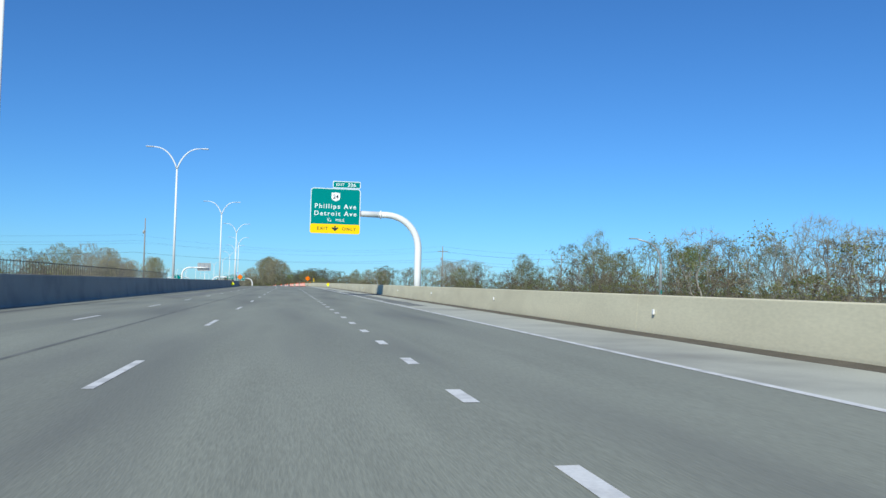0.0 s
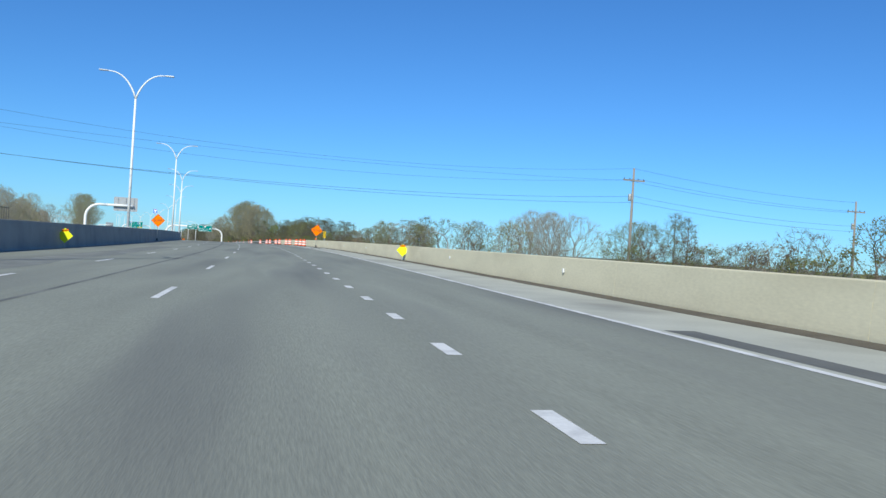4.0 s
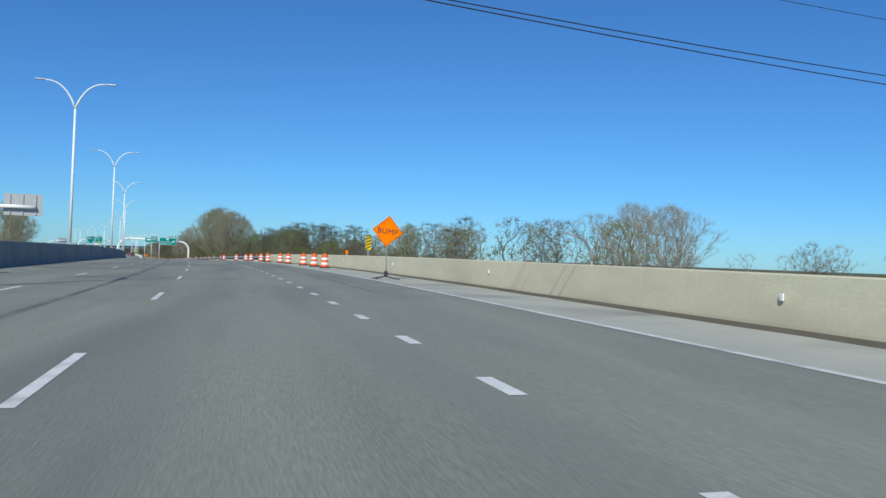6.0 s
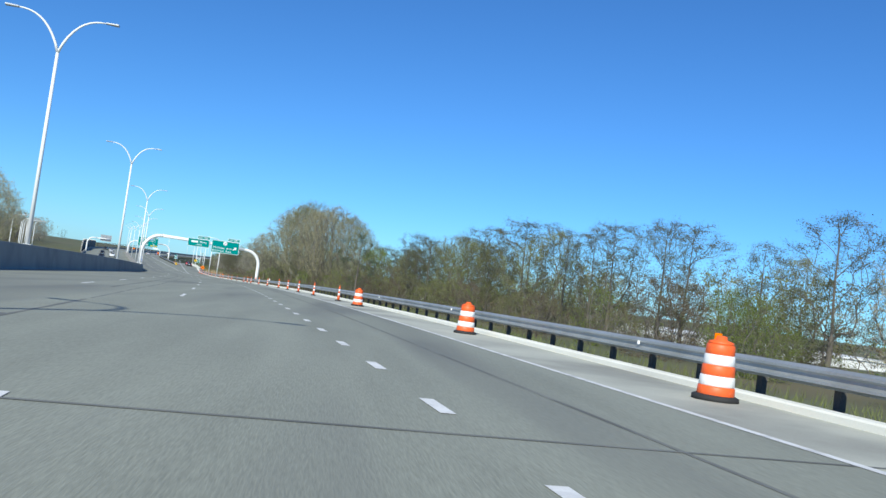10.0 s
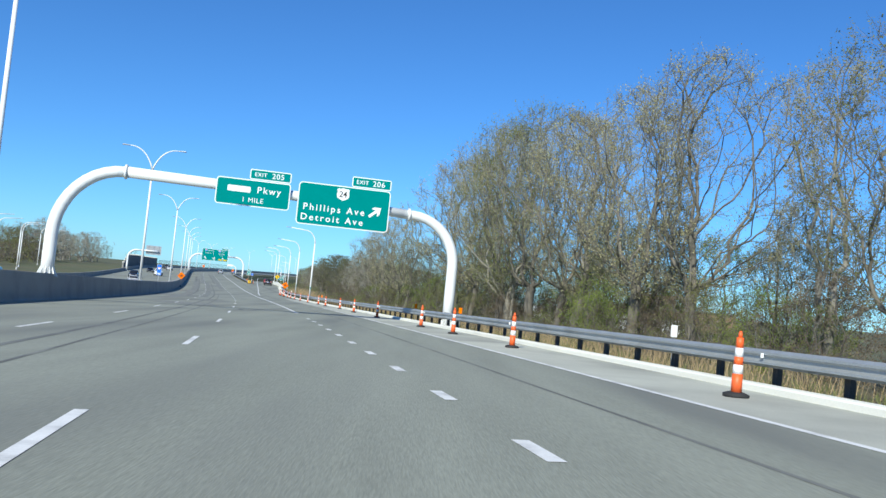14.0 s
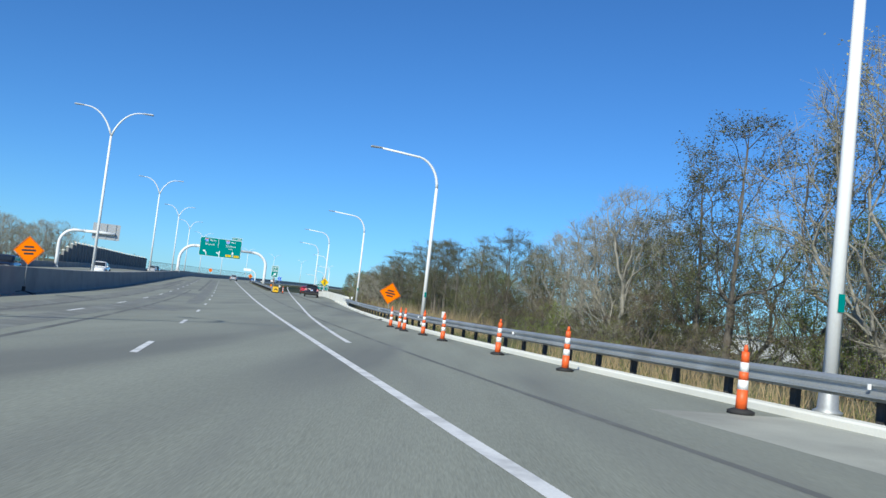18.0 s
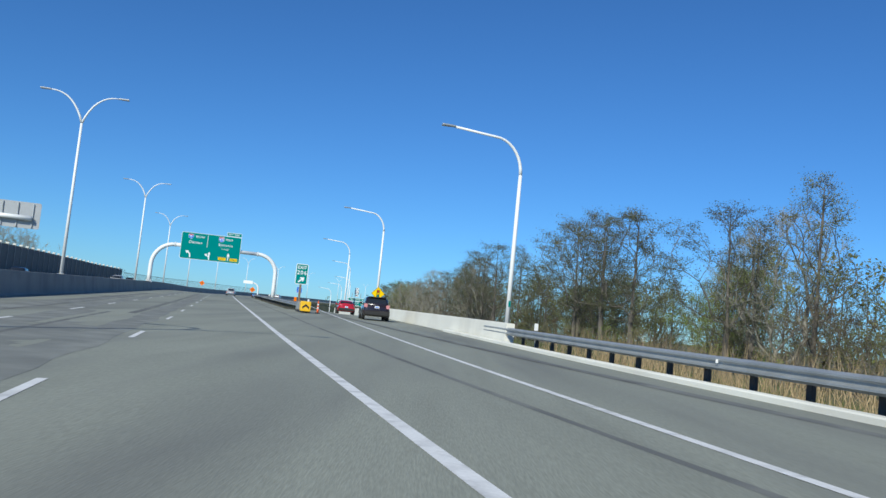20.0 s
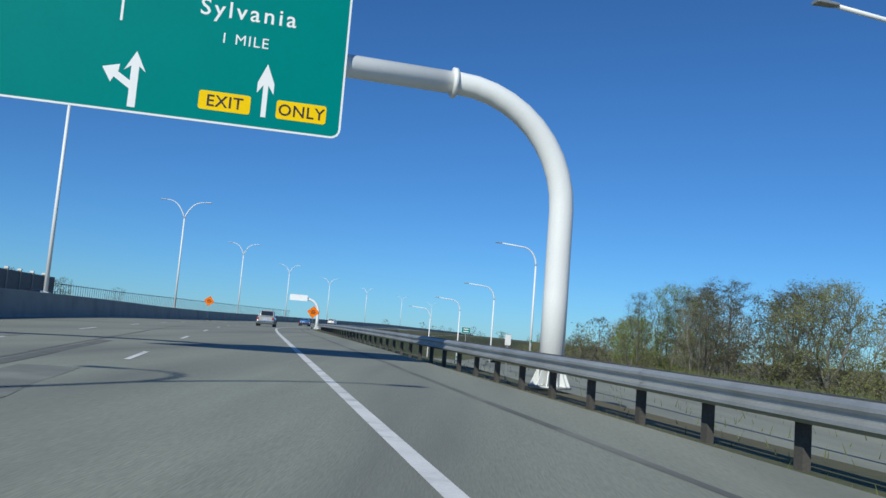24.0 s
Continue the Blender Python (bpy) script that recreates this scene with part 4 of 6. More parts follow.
refl = wall_reflector(18.0, 8.3, 0.52)
for k in range(1, 17):
    copy_thing(refl, stand(18.0 + 15.2 * k, 8.3, 0.52))
rail_mark = thing("reflector", stand(302, 8.31, 0.60), "small white reflector on the guard rail", "reflector", "rail reflectors")
part("plate", mesh_of(box(-0.05, -0.01, -0.04, 0.0, 0.01, 0.04), "plate"), BAND_WHITE, rail_mark)
for k in range(1, 19):
    s = 302 + 15.5 * k
    copy_thing(rail_mark, stand(s, right_edge(s) + 0.01, 0.60))
for s, d, mat in ((415.0, 8.9, BAND_WHITE), (436, 8.9, ORANGE), (447, 8.9, ORANGE), (300, 8.9, ORANGE), (503, 8.9, ORANGE), (231, 8.55, ORANGE), (546, 8.9, BAND_WHITE), (596, 12.0, BAND_WHITE), (697, 7.0, BAND_WHITE), (640, 7.4, BAND_WHITE)):
    z, foot = (0.75, 0.0) if s > WALL_END else (0.08, 0.9)
    k = thing("edge_marker", stand(s, d, foot), "small upright plastic edge marker beside the rail", "edge marker")
    part("stalk", mesh_of(box(-0.015, 0.0, -0.3 if s > WALL_END else 0, 0.015, 0.02, z), "stalk"), GALV, k)
    part("plate", plate(0.16, 0.28, 0.02, 0.01, 0, z + 0.12, -0.012), mat, k)


# ---- work zone ----
def drum(m):
    d = thing("traffic_drum", m, "orange and white striped traffic drum on a rubber base", "traffic drum", "drums along the shoulder")
    part("base", lathe_mesh([(0.36, 0.0), (0.36, 0.06), (0.30, 0.09)], 14), RUBBER, d)
    zs, mats = [0.06, 0.22, 0.38, 0.54, 0.70, 0.86], (DRUM_ORANGE, BAND_WHITE, DRUM_ORANGE, BAND_WHITE, DRUM_ORANGE)
    for k in range(5):
        r0, r1 = 0.285 - 0.016 * k, 0.285 - 0.016 * k - 0.008
        part("band", lathe_mesh([(r0 - 0.012, zs[k]), (r0, zs[k] + 0.015), (r1, zs[k + 1] - 0.015), (r1 - 0.012, zs[k + 1])], 18), mats[k], d)
    part("handle", lathe_mesh([(0.20, 0.86), (0.19, 0.90), (0.09, 0.93), (0.08, 0.98), (0.05, 0.99)], 14), DRUM_ORANGE, d)
    return d


drum_one = drum(stand(230.0, 6.9))
for s in (235.4, 241.5, 251.4, 258.8, 268.0, 277.4, 287.0, 297.0, 310.7, 331.0):
    copy_thing(drum_one, stand(s, 6.9 + 0.15 * math.sin(s), 0, 20 * math.sin(s * 3)))


def tube_post(m):
    d = thing("channelizer_post", m, "orange and white striped channelizer post on a rubber base", "channelizer", "posts along the guard rail")
    part("base", lathe_mesh([(0.20, 0.0), (0.20, 0.05), (0.12, 0.08)], 8), RUBBER, d)
    zs, mats = [0.06, 0.36, 0.50, 0.62, 0.76, 0.92], (DRUM_ORANGE, BAND_WHITE, DRUM_ORANGE, BAND_WHITE, DRUM_ORANGE)
    for k in range(5):
        part("band", lathe_mesh([(0.085 - 0.006 * k, zs[k]), (0.080 - 0.006 * k, zs[k + 1])], 12), mats[k], d)
    part("loop", lathe_mesh([(0.03, 0.92), (0.035, 0.96), (0.02, 1.02)], 8), DRUM_ORANGE, d)
    return d


post_one = tube_post(stand(339.4, 6.9))
for s in (350.9, 362, 373, 381, 396.5, 408.8, 420.4, 428.6, 435.0, 448.5, 460, 472.2, 482.6, 491.4, 502.0, 512.4, 520.1, 527, 532, 538.5, 542.5, 545.5, 547.4, 549.4):
    copy_thing(post_one, stand(s, 6.75 + (0.4 if s > 470 else 0) + 0.1 * math.sin(s), 0, 25 * math.sin(s)))
copy_thing(post_one, stand(631.0, 7.3))

cushion = thing("crash_cushion", stand(629.2, 6.15), "yellow crash cushion at the end of the guard rail", "crash cushion")
part("nose", mesh_of(box(-0.38, -0.25, 0.12, 0.38, 0.35, 0.88, 0.06), "nose"), YELLOW_PLASTIC, cushion)
for k in range(4):
    part("cell", mesh_of(box(-0.34, 0.42 + 1.05 * k, 0.2, 0.34, 1.36 + 1.05 * k, 0.82, 0.03), "cell"), GALV if k else YELLOW_PLASTIC, cushion)
for x in (-0.3, 0.3):
    part("rail", mesh_of(box(x - 0.04, -0.1, 0.02, x + 0.04, 4.6, 0.14), "rail"), DARK_STEEL, cushion)
part("chevron", outline([(-0.26, 0.3), (0.0, 0.5), (0.26, 0.3), (0.26, 0.46), (0.0, 0.68), (-0.26, 0.46)], 0.004, -0.256), SIGN_BLACK, cushion)

# ---- poles and wires ----
def utility_pole(m, high, arms=(0.0,)):
    u = thing("utility_pole", m, "weathered wooden utility pole with a crossarm", "utility pole", "utility poles")
    part("pole", tube_mesh([(0, 0, -1), (0, 0, high * 0.5), (0, 0, high)], [0.17, 0.14, 0.10], 10, "pole"), POLE_WOOD, u)
    for drop in arms:
        a = part("crossarm", mesh_of(box(-1.25, -0.16, high - 1.35 - drop, 1.25, -0.06, high - 1.2 - drop), "crossarm"), POLE_WOOD, u)
        for x in (-1.15, -0.5, 0.5, 1.15):
            i = lathe_mesh([(0.03, 0), (0.05, 0.05), (0.035, 0.09), (0.045, 0.13), (0.02, 0.16)], 8)
            i.transform(Matrix.Translation((x, -0.11, high - 1.2 - drop)))
            part("insulator", i, DARK_STEEL, a)
    can = lathe_mesh([(0.16, high - 3.4), (0.18, high - 3.35), (0.18, high - 2.75), (0.15, high - 2.68)], 12)
    can.transform(Matrix.Translation((-0.3, 0, 0)))
    part("transformer", can, GALV, u)
    return u


POLE_R, POLE_L = (196.5, 37.3), (192.6, -30.2)
utility_pole(stand(*POLE_R, -1.6, 5), 11.9)
utility_pole(stand(POLE_L[0], POLE_L[1], -0.5), 15.0, ())
utility_pole(stand(203, 70, -2.5), 12)


def wire(a, b, sag, r=0.012):
    pts = []
    for k in range(25):
        u = k / 24
        p = Vector(a).lerp(Vector(b), u)
        p.z -= sag * 4 * u * (1 - u)
        pts.append(p)
    return tagged(part("overhead_cable", tube_mesh(pts, [r] * 25, 5, "cable"), CABLE), "thin dark overhead cable spanning the road", "cable")


for high, left, sag, far_s, off in ((9.1, 9.05, 1.95, 180.91, -1.1), (9.1, 8.4, 0.8, 178.01, 1.1), (10.27, 10.16, 2.0, 179.0, 0.0), (7.37, 6.56, 1.36, 179.03, -0.52), (6.72, 6.62, 1.27, 178.75, -0.96)):
    a, c = at(POLE_R[0] + off, POLE_R[1], high), at(far_s, -30.2, left)
    wire(a, c, sag, 0.012 if high < 8 else 0.008)
    wire(a, at(203 + off, 70, high - 0.9), 0.5)
    wire(c, at(far_s - 8, -110, left - 0.6), 1.2)

# ---- beyond the far carriageway ----
FAR_SEC = [(0, 0), (0.05, 0.85), (0.35, 0.85), (0.4, 0), (0.4, -0.6), (0, -0.6)]
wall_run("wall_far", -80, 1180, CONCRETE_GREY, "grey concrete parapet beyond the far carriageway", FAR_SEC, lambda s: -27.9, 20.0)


def picket_fence(s0, s1, d, z0, z1, gap):
    f = thing("fence", Matrix.Identity(4), "dark grey picket fence on the far parapet", "fence")
    bar_me = mesh_of(box(-0.025, -0.025, z0, 0.025, 0.025, z1), "picket")
    bar_me.materials.append(RUST)
    s = s0
    while s < s1:
        part("picket", bar_me, RUST, f, m=stand(s, d))
        s += gap
    for z in (z0 + 0.12, z1 - 0.18):
        part("rail", sweep([(-0.03, z), (0.03, z), (0.03, z + 0.08), (-0.03, z + 0.08)], s0, s1, 8, "rail", lambda s: d), RUST, f)
    return f


picket_fence(40, 225, -28.1, 0.85, 2.9, 1.1)
picket_fence(789, 950, -28.1, 0.85, 3.3, 1.0)
barrier = thing("wall_noise", Matrix.Identity(4), "dark noise barrier of precast panels with white capped posts", "noise barrier", kind="structure")
s = 668.0
while s < 790:
    top = float(np.interp(s, [668, 682, 700, 792], [2.0, 4.4, 4.3, 4.0]))
    part("panel", sweep([(0, -0.5), (0, top), (0.14, top), (0.14, -0.5)], s + 0.15, s + 3.85, 4, "panel", lambda s: -29.4), ROOF_GREY, barrier)
    part("post", mesh_of(box(-0.16, -0.15, -0.5, 0.2, 0.15, top + 0.1), "post"), CONCRETE_GREY, barrier, m=stand(s, -29.35))
    part("cap", mesh_of(box(-0.2, -0.2, top + 0.1, 0.24, 0.2, top + 0.32, 0.02), "cap"), CONCRETE_NEW, barrier, m=stand(s, -29.35))
    s += 4.0


# ---- vehicles ----
def loft(sections):
    """Rounded sections along y: (y, half width at the foot, half width at the top, z0, z1)."""
    verts, faces, n = [], [], 12
    for y, wb, wt, z0, z1 in sections:
        c = min(0.12, (z1 - z0) * 0.3)
        ring = [(-wb + c, z0), (wb - c, z0), (wb, z0 + c), (wb * 0.5 + wt * 0.5 + 0.015, (z0 + z1) / 2), (wt, z1 - c), (wt - c, z1 - c * 0.25), (wt * 0.4, z1), (-wt * 0.4, z1), (-wt + c, z1 - c * 0.25), (-wt, z1 - c), (-wb * 0.5 - wt * 0.5 - 0.015, (z0 + z1) / 2), (-wb, z0 + c)]
        verts += [(x, y, z) for x, z in ring]
    for i in range(len(sections) - 1):
        for k in range(n):
            a, b = i * n + k, i * n + (k + 1) % n
            faces.append((a, b, b + n, a + n))
    faces += [tuple(range(n))[::-1], tuple(range((len(sections) - 1) * n, len(sections) * n))]
    return raw(verts, faces, "body", True)


SHAPES = {
    "suv": dict(w=0.96, belt=1.08, roof=1.70, length=4.75, nose=2.37, cab=(-2.30, -1.80, 0.30, 1.30), bonnet=1.02, wheel=0.37),
    "sedan": dict(w=0.90, belt=0.92, roof=1.44, length=4.6, nose=2.3, cab=(-1.75, -0.95, 0.45, 1.2), bonnet=0.88, wheel=0.32),
    "pickup": dict(w=0.98, belt=1.12, roof=1.85, length=5.7, nose=2.85, cab=(-0.75, -0.55, 1.0, 1.6), bonnet=1.12, wheel=0.40),
}


def vehicle(m, shape, paint, label):
    p = SHAPES[shape]
    w, L, belt, roof, bon, rw = p["w"], p["length"] / 2, p["belt"], p["roof"], p["bonnet"], p["wheel"]
    c0, c1, c2, c3 = p["cab"]
    car = thing("car" if shape != "pickup" else "pickup_truck", m, label, "car" if shape != "pickup" else "pickup truck")
    tail = belt + (0.02 if shape == "suv" else -0.02)
    part("body", loft([(-L, w * 0.86, w * 0.80, 0.42, tail - 0.18), (-L + 0.08, w * 0.95, w * 0.90, 0.30, tail - 0.03), (-L + 0.5, w, w * 0.95, 0.26, tail), (-0.6, w, w * 0.96, 0.24, belt), (0.9, w, w * 0.95, 0.24, belt), (c3, w, w * 0.93, 0.25, bon + 0.02), (L - 0.5, w * 0.97, w * 0.86, 0.27, bon - 0.1), (L - 0.1, w * 0.88, w * 0.76, 0.32, bon - 0.22), (L, w * 0.78, w * 0.66, 0.38, bon - 0.36)]), paint, car)
    cab = part("cabin", loft([(c0, w * 0.84, w * 0.78, belt - 0.1, belt + 0.06), (c1, w * 0.88, w * 0.74, belt - 0.1, roof - 0.04), ((c1 + c2) / 2, w * 0.90, w * 0.76, belt - 0.1, roof), (c2, w * 0.90, w * 0.75, belt - 0.1, roof - 0.03), (c3, w * 0.86, w * 0.80, belt - 0.12, belt - 0.02)]), paint, car)

    def pane(pts):
        return raw(pts, [(0, 1, 2, 3)], "pane")

    z0, z1, e = belt + 0.10, roof - 0.13, 0.012
    rear = lambda z: c0 + (c1 - c0) * (z - belt) / (roof - belt) - 0.025
    front = lambda z: c3 + (c2 - c3) * (z - belt) / (roof - belt) + 0.03
    part("rear_window", pane([(-w * 0.70, rear(z0) - e, z0), (w * 0.70, rear(z0) - e, z0), (w * 0.62, rear(z1) - e, z1), (-w * 0.62, rear(z1) - e, z1)]), GLASS_DARK, cab)
    part("windscreen", pane([(w * 0.74, front(z0) + e, z0), (-w * 0.74, front(z0) + e, z0), (-w * 0.64, front(z1) + e, z1), (w * 0.64, front(z1) + e, z1)]), GLASS_DARK, cab)
    for side in (-1, 1):
        xs = lambda z: side * (w * (0.90 - 0.15 * (z - belt + 0.1) / (roof - belt + 0.1)) + 0.022)
        cuts = [c1 + 0.05, c1 + (c2 - c1) * 0.33, c1 + (c2 - c1) * 0.68, c2 + 0.05] if shape != "pickup" else [c1 + 0.1, (c1 + c2) / 2, c2]
        for a, b in zip(cuts, cuts[1:]):
            lean = 0.2 if b == cuts[-1] else 0.0
            part("side_window", pane([(xs(z0), a + 0.04, z0), (xs(z0), b - 0.04 + lean, z0), (xs(z1), b - 0.04, z1), (xs(z1), a + 0.04, z1)]), GLASS_DARK, cab)
        part("mirror", mesh_of(box(side * w * 1.02 - 0.09, c2 + 0.25, belt + 0.02, side * w * 1.02 + 0.09, c2 + 0.37, belt + 0.17, 0.03), "mirror"), paint, car)
        suv = shape == "suv"
        lamp_z = tail - (0.10 if suv else 0.25)
        part("tail_lamp", mesh_of(box(side * w * 0.82 - 0.13, -L + (0.0 if suv else -0.012), lamp_z - (0.13 if suv else 0.11), side * w * 0.82 + 0.11, -L + (0.30 if suv else 0.12), lamp_z + (0.13 if suv else 0.11), 0.03), "tail_lamp"), TAIL_PALE if suv else TAIL, car, "pale red tail lamp" if suv else "red tail lamp")
        part("head_lamp", mesh_of(box(side * w * 0.66 - 0.14, L - 0.30, bon - 0.42, side * w * 0.66 + 0.14, L - 0.02, bon - 0.28, 0.03), "head_lamp"), LAMP_GLASS, car, "clear head lamp")
        for y in (-L + 0.95, L - 0.92):
            tyre = lathe_mesh([(rw * 0.62, -0.11), (rw * 0.95, -0.115), (rw, -0.08), (rw, 0.08), (rw * 0.95, 0.115), (rw * 0.62, 0.11)], 22)
            tyre.transform(Matrix.Translation((side * (w - 0.09), y, rw)) @ Matrix.Rotation(math.pi / 2, 4, "Y"))
            wheel = part("wheel", tyre, RUBBER, car)
            rim = lathe_mesh([(rw * 0.62, -0.09), (rw * 0.60, 0.09), (rw * 0.3, 0.105), (rw * 0.12, 0.10)], 18)
            rim.transform(Matrix.Translation((side * (w - 0.08), y, rw)) @ Matrix.Rotation(side * math.pi / 2, 4, "Y"))
            part("rim", rim, GALV, wheel)
            arch_me = tube_mesh([(side * (w + 0.005), y + (rw + 0.06) * math.cos(a), rw + (rw + 0.06) * math.sin(a)) for a in [math.pi * k / 10 for k in range(11)]], [0.035] * 11, 6, "arch")
            part("wheel_arch", arch_me, RUBBER, car)
    part("bumper", mesh_of(box(-w * 0.88, -L - 0.07, 0.36, w * 0.88, -L + 0.16, 0.62, 0.05), "bumper"), RUBBER if shape != "pickup" else CHROME, car)
    low = 0.86 if shape == "suv" else 0.66
    back = -L - (0.045 if shape == "suv" else 0.085)
    plate_ob = part("number_plate", mesh_of(box(-0.16, back, low, 0.16, -L + 0.06, low + 0.15), "number_plate"), SIGN_WHITE, car)
    part("text_bar", mesh_of(box(-0.11, back - 0.004, low + 0.04, 0.11, back - 0.001, low + 0.11), "text_bar"), SIGN_BLUE, plate_ob)
    if shape == "suv":
        part("spoiler", mesh_of(box(-w * 0.66, c1 - 0.28, roof - 0.09, w * 0.66, c1 + 0.02, roof - 0.03, 0.02), "spoiler"), paint, cab)
        for side in (-1, 1):
            part("roof_rail", tube_mesh([(side * w * 0.68, c1 + 0.2, roof + 0.02), (side * w * 0.70, 0, roof + 0.06), (side * w * 0.68, c2 - 0.1, roof + 0.02)], [0.02] * 3, 6, "roof_rail"), DARK_STEEL, cab)
    if shape == "pickup":
        part("tailgate", mesh_of(box(-w * 0.78, -L - 0.01, 0.66, w * 0.78, -L + 0.05, belt - 0.04, 0.02), "tailgate"), paint, car)
        part("bed_liner", mesh_of(box(-w * 0.72, -L + 0.14, belt - 0.02, w * 0.72, c0 - 0.08, belt + 0.012), "bed_liner"), RUBBER, car)
    return car


PAINT_DARK = car_paint("plum_black_paint", (0.020, 0.013, 0.016))
PAINT_RED = car_paint("red_paint", (0.42, 0.015, 0.03))
PAINT_WHITE = car_paint("white_paint", (0.75, 0.75, 0.73))
PAINT_SILVER = car_paint("silver_paint", (0.42, 0.43, 0.44))
PAINT_BLUE = car_paint("blue_paint", (0.05, 0.16, 0.38))
PAINT_BLACK = car_paint("black_paint", (0.012, 0.012, 0.014))
vehicle(stand(626.0, 10.85, -0.01, -5.5), "suv", PAINT_DARK, "dark plum estate SUV leaving by the exit ramp")
vehicle(stand(653.0, 12.6, -0.2, -5), "sedan", PAINT_RED, "red saloon car ahead on the exit ramp")
vehicle(stand(773.0, 0.0), "pickup", PAINT_SILVER, "silver pickup truck in the main lane ahead")
vehicle(stand(838.0, 0.1), "sedan", PAINT_BLUE, "blue saloon car far ahead on the main lanes")
vehicle(stand(905.0, -3.6), "suv", PAINT_WHITE, "white SUV far ahead on the main lanes")
for s, d, shape, paint, label in ((548, -17.4, "sedan", PAINT_SILVER, "silver saloon car on the far carriageway"), (596, -21.0, "suv", PAINT_BLACK, "black SUV on the far carriageway"), (632, -17.4, "pickup", PAINT_WHITE, "white pickup truck on the far carriageway"),
                                  (662, -21.0, "sedan", PAINT_BLACK, "black saloon car on the far carriageway"), (716, -17.4, "suv", PAINT_SILVER, "silver SUV on the far carriageway"), (470, -21, "sedan", PAINT_WHITE, "white saloon car on the far carriageway"), (760, -21.0, "pickup", PAINT_BLACK, "dark pickup truck on the far carriageway")):
    vehicle(stand(s, d, 0, 180), shape, paint, label)


# ---- buildings ----
def warehouse(m, w, l, h):
    b = thing("warehouse", m, "long white flat-roofed warehouse behind the trees", "warehouse")
    part("wall", mesh_of(box(0, 0, -1, w, l, h), "wall"), WAREHOUSE, b)
    part("roof", mesh_of(box(-0.3, -0.3, h + 0.004, w + 0.3, l + 0.3, h + 0.35), "roof"), WAREHOUSE, b)
    for k in range(9):
        y = 5 + k * (l - 10) / 8.5
        d = part("loading_door", mesh_of(box(-0.06, y, 0.2, -0.01, y + 2.6, 3.0), "loading_door"), ROOF_GREY, b)
        part("canopy", mesh_of(box(-0.9, y - 0.3, 3.2, 0, y + 2.9, 3.32), "canopy"), ROOF_GREY, d)
    return b


warehouse(stand(572, 78, -4.2), 26, 74, 5.6)
mill = thing("factory", stand(600, 112, -4), "brown brick factory block with a roof storey", "factory")
part("wall", mesh_of(box(0, 0, -1, 26, 48, 8.2), "wall"), BRICK_TAN, mill)
part("roof", mesh_of(box(-0.4, -0.4, 8.21, 26.4, 48.4, 8.6), "roof"), ROOF_GREY, mill)
part("tower", mesh_of(box(2, 6, 8.61, 10, 14, 12.2), "tower"), BRICK_TAN, mill)
win = mesh_of(box(-0.05, 0, 0, -0.01, 1.8, 1.6), "window")
for k in range(9):
    for z in (1.2, 4.6):
        part("window", win, GLASS_DARK, mill, m=Matrix.Translation((0, 3 + 5 * k, z)))
warehouse(stand(410, 105, -5), 24, 90, 5.0)


def house(m, w, l, h, wall_mat, label):
    b = thing("house", m, label, "house", "houses beyond the far carriageway")
    part("wall", mesh_of(box(-w / 2, -l / 2, -1, w / 2, l / 2, h), "wall"), wall_mat, b)
    o = 0.4
    verts = [(-w / 2 - o, -l / 2 - o, h), (w / 2 + o, -l / 2 - o, h), (w / 2 + o, l / 2 + o, h), (-w / 2 - o, l / 2 + o, h), (0, -l / 2 - o, h + w * 0.35), (0, l / 2 + o, h + w * 0.35)]
    part("roof", raw(verts, [(0, 1, 4), (1, 2, 5, 4), (2, 3, 5), (3, 0, 4, 5), (3, 2, 1, 0)], "roof"), ROOF_GREY, b)
    pane_me = mesh_of(box(w / 2 + 0.005, -0.5, 0, w / 2 + 0.05, 0.5, 1.3), "window")
    for y in (-l / 3, 0, l / 3):
        part("window", pane_me, GLASS_DARK, b, m=Matrix.Translation((0, y, 1.1)))
    return b


for k, (s, d) in enumerate(((560, -98), (590, -105), (622, -96), (655, -108), (690, -100), (730, -112), (525, -110))):
    house(stand(s, d, -1.2, 10 * math.sin(k * 2.3)), 8 + k % 3, 11, 3.2 + (k % 2) * 2.2, (WAREHOUSE, BRICK_TAN, SHOULDER)[k % 3], ("white clapboard house with a grey roof", "brick house with a grey roof", "pale house with a grey roof")[k % 3])


# ---- trees ----
def unit(v):
    return v / (np.linalg.norm(v, axis=1, keepdims=True) + 1e-9)


def quad_mesh(verts, quads, name, smooth=False):
    me = bpy.data.meshes.new(name)
    me.vertices.add(len(verts)), me.loops.add(quads.size), me.polygons.add(len(quads))
    me.vertices.foreach_set("co", np.asarray(verts, np.float32).ravel())
    me.loops.foreach_set("vertex_index", np.asarray(quads, np.int32).ravel())
    me.polygons.foreach_set("loop_start", np.arange(0, quads.size, 4, dtype=np.int32))
    if smooth:
        me.polygons.foreach_set("use_smooth", np.ones(len(quads), bool))
    me.update(calc_edges=True)
    return me


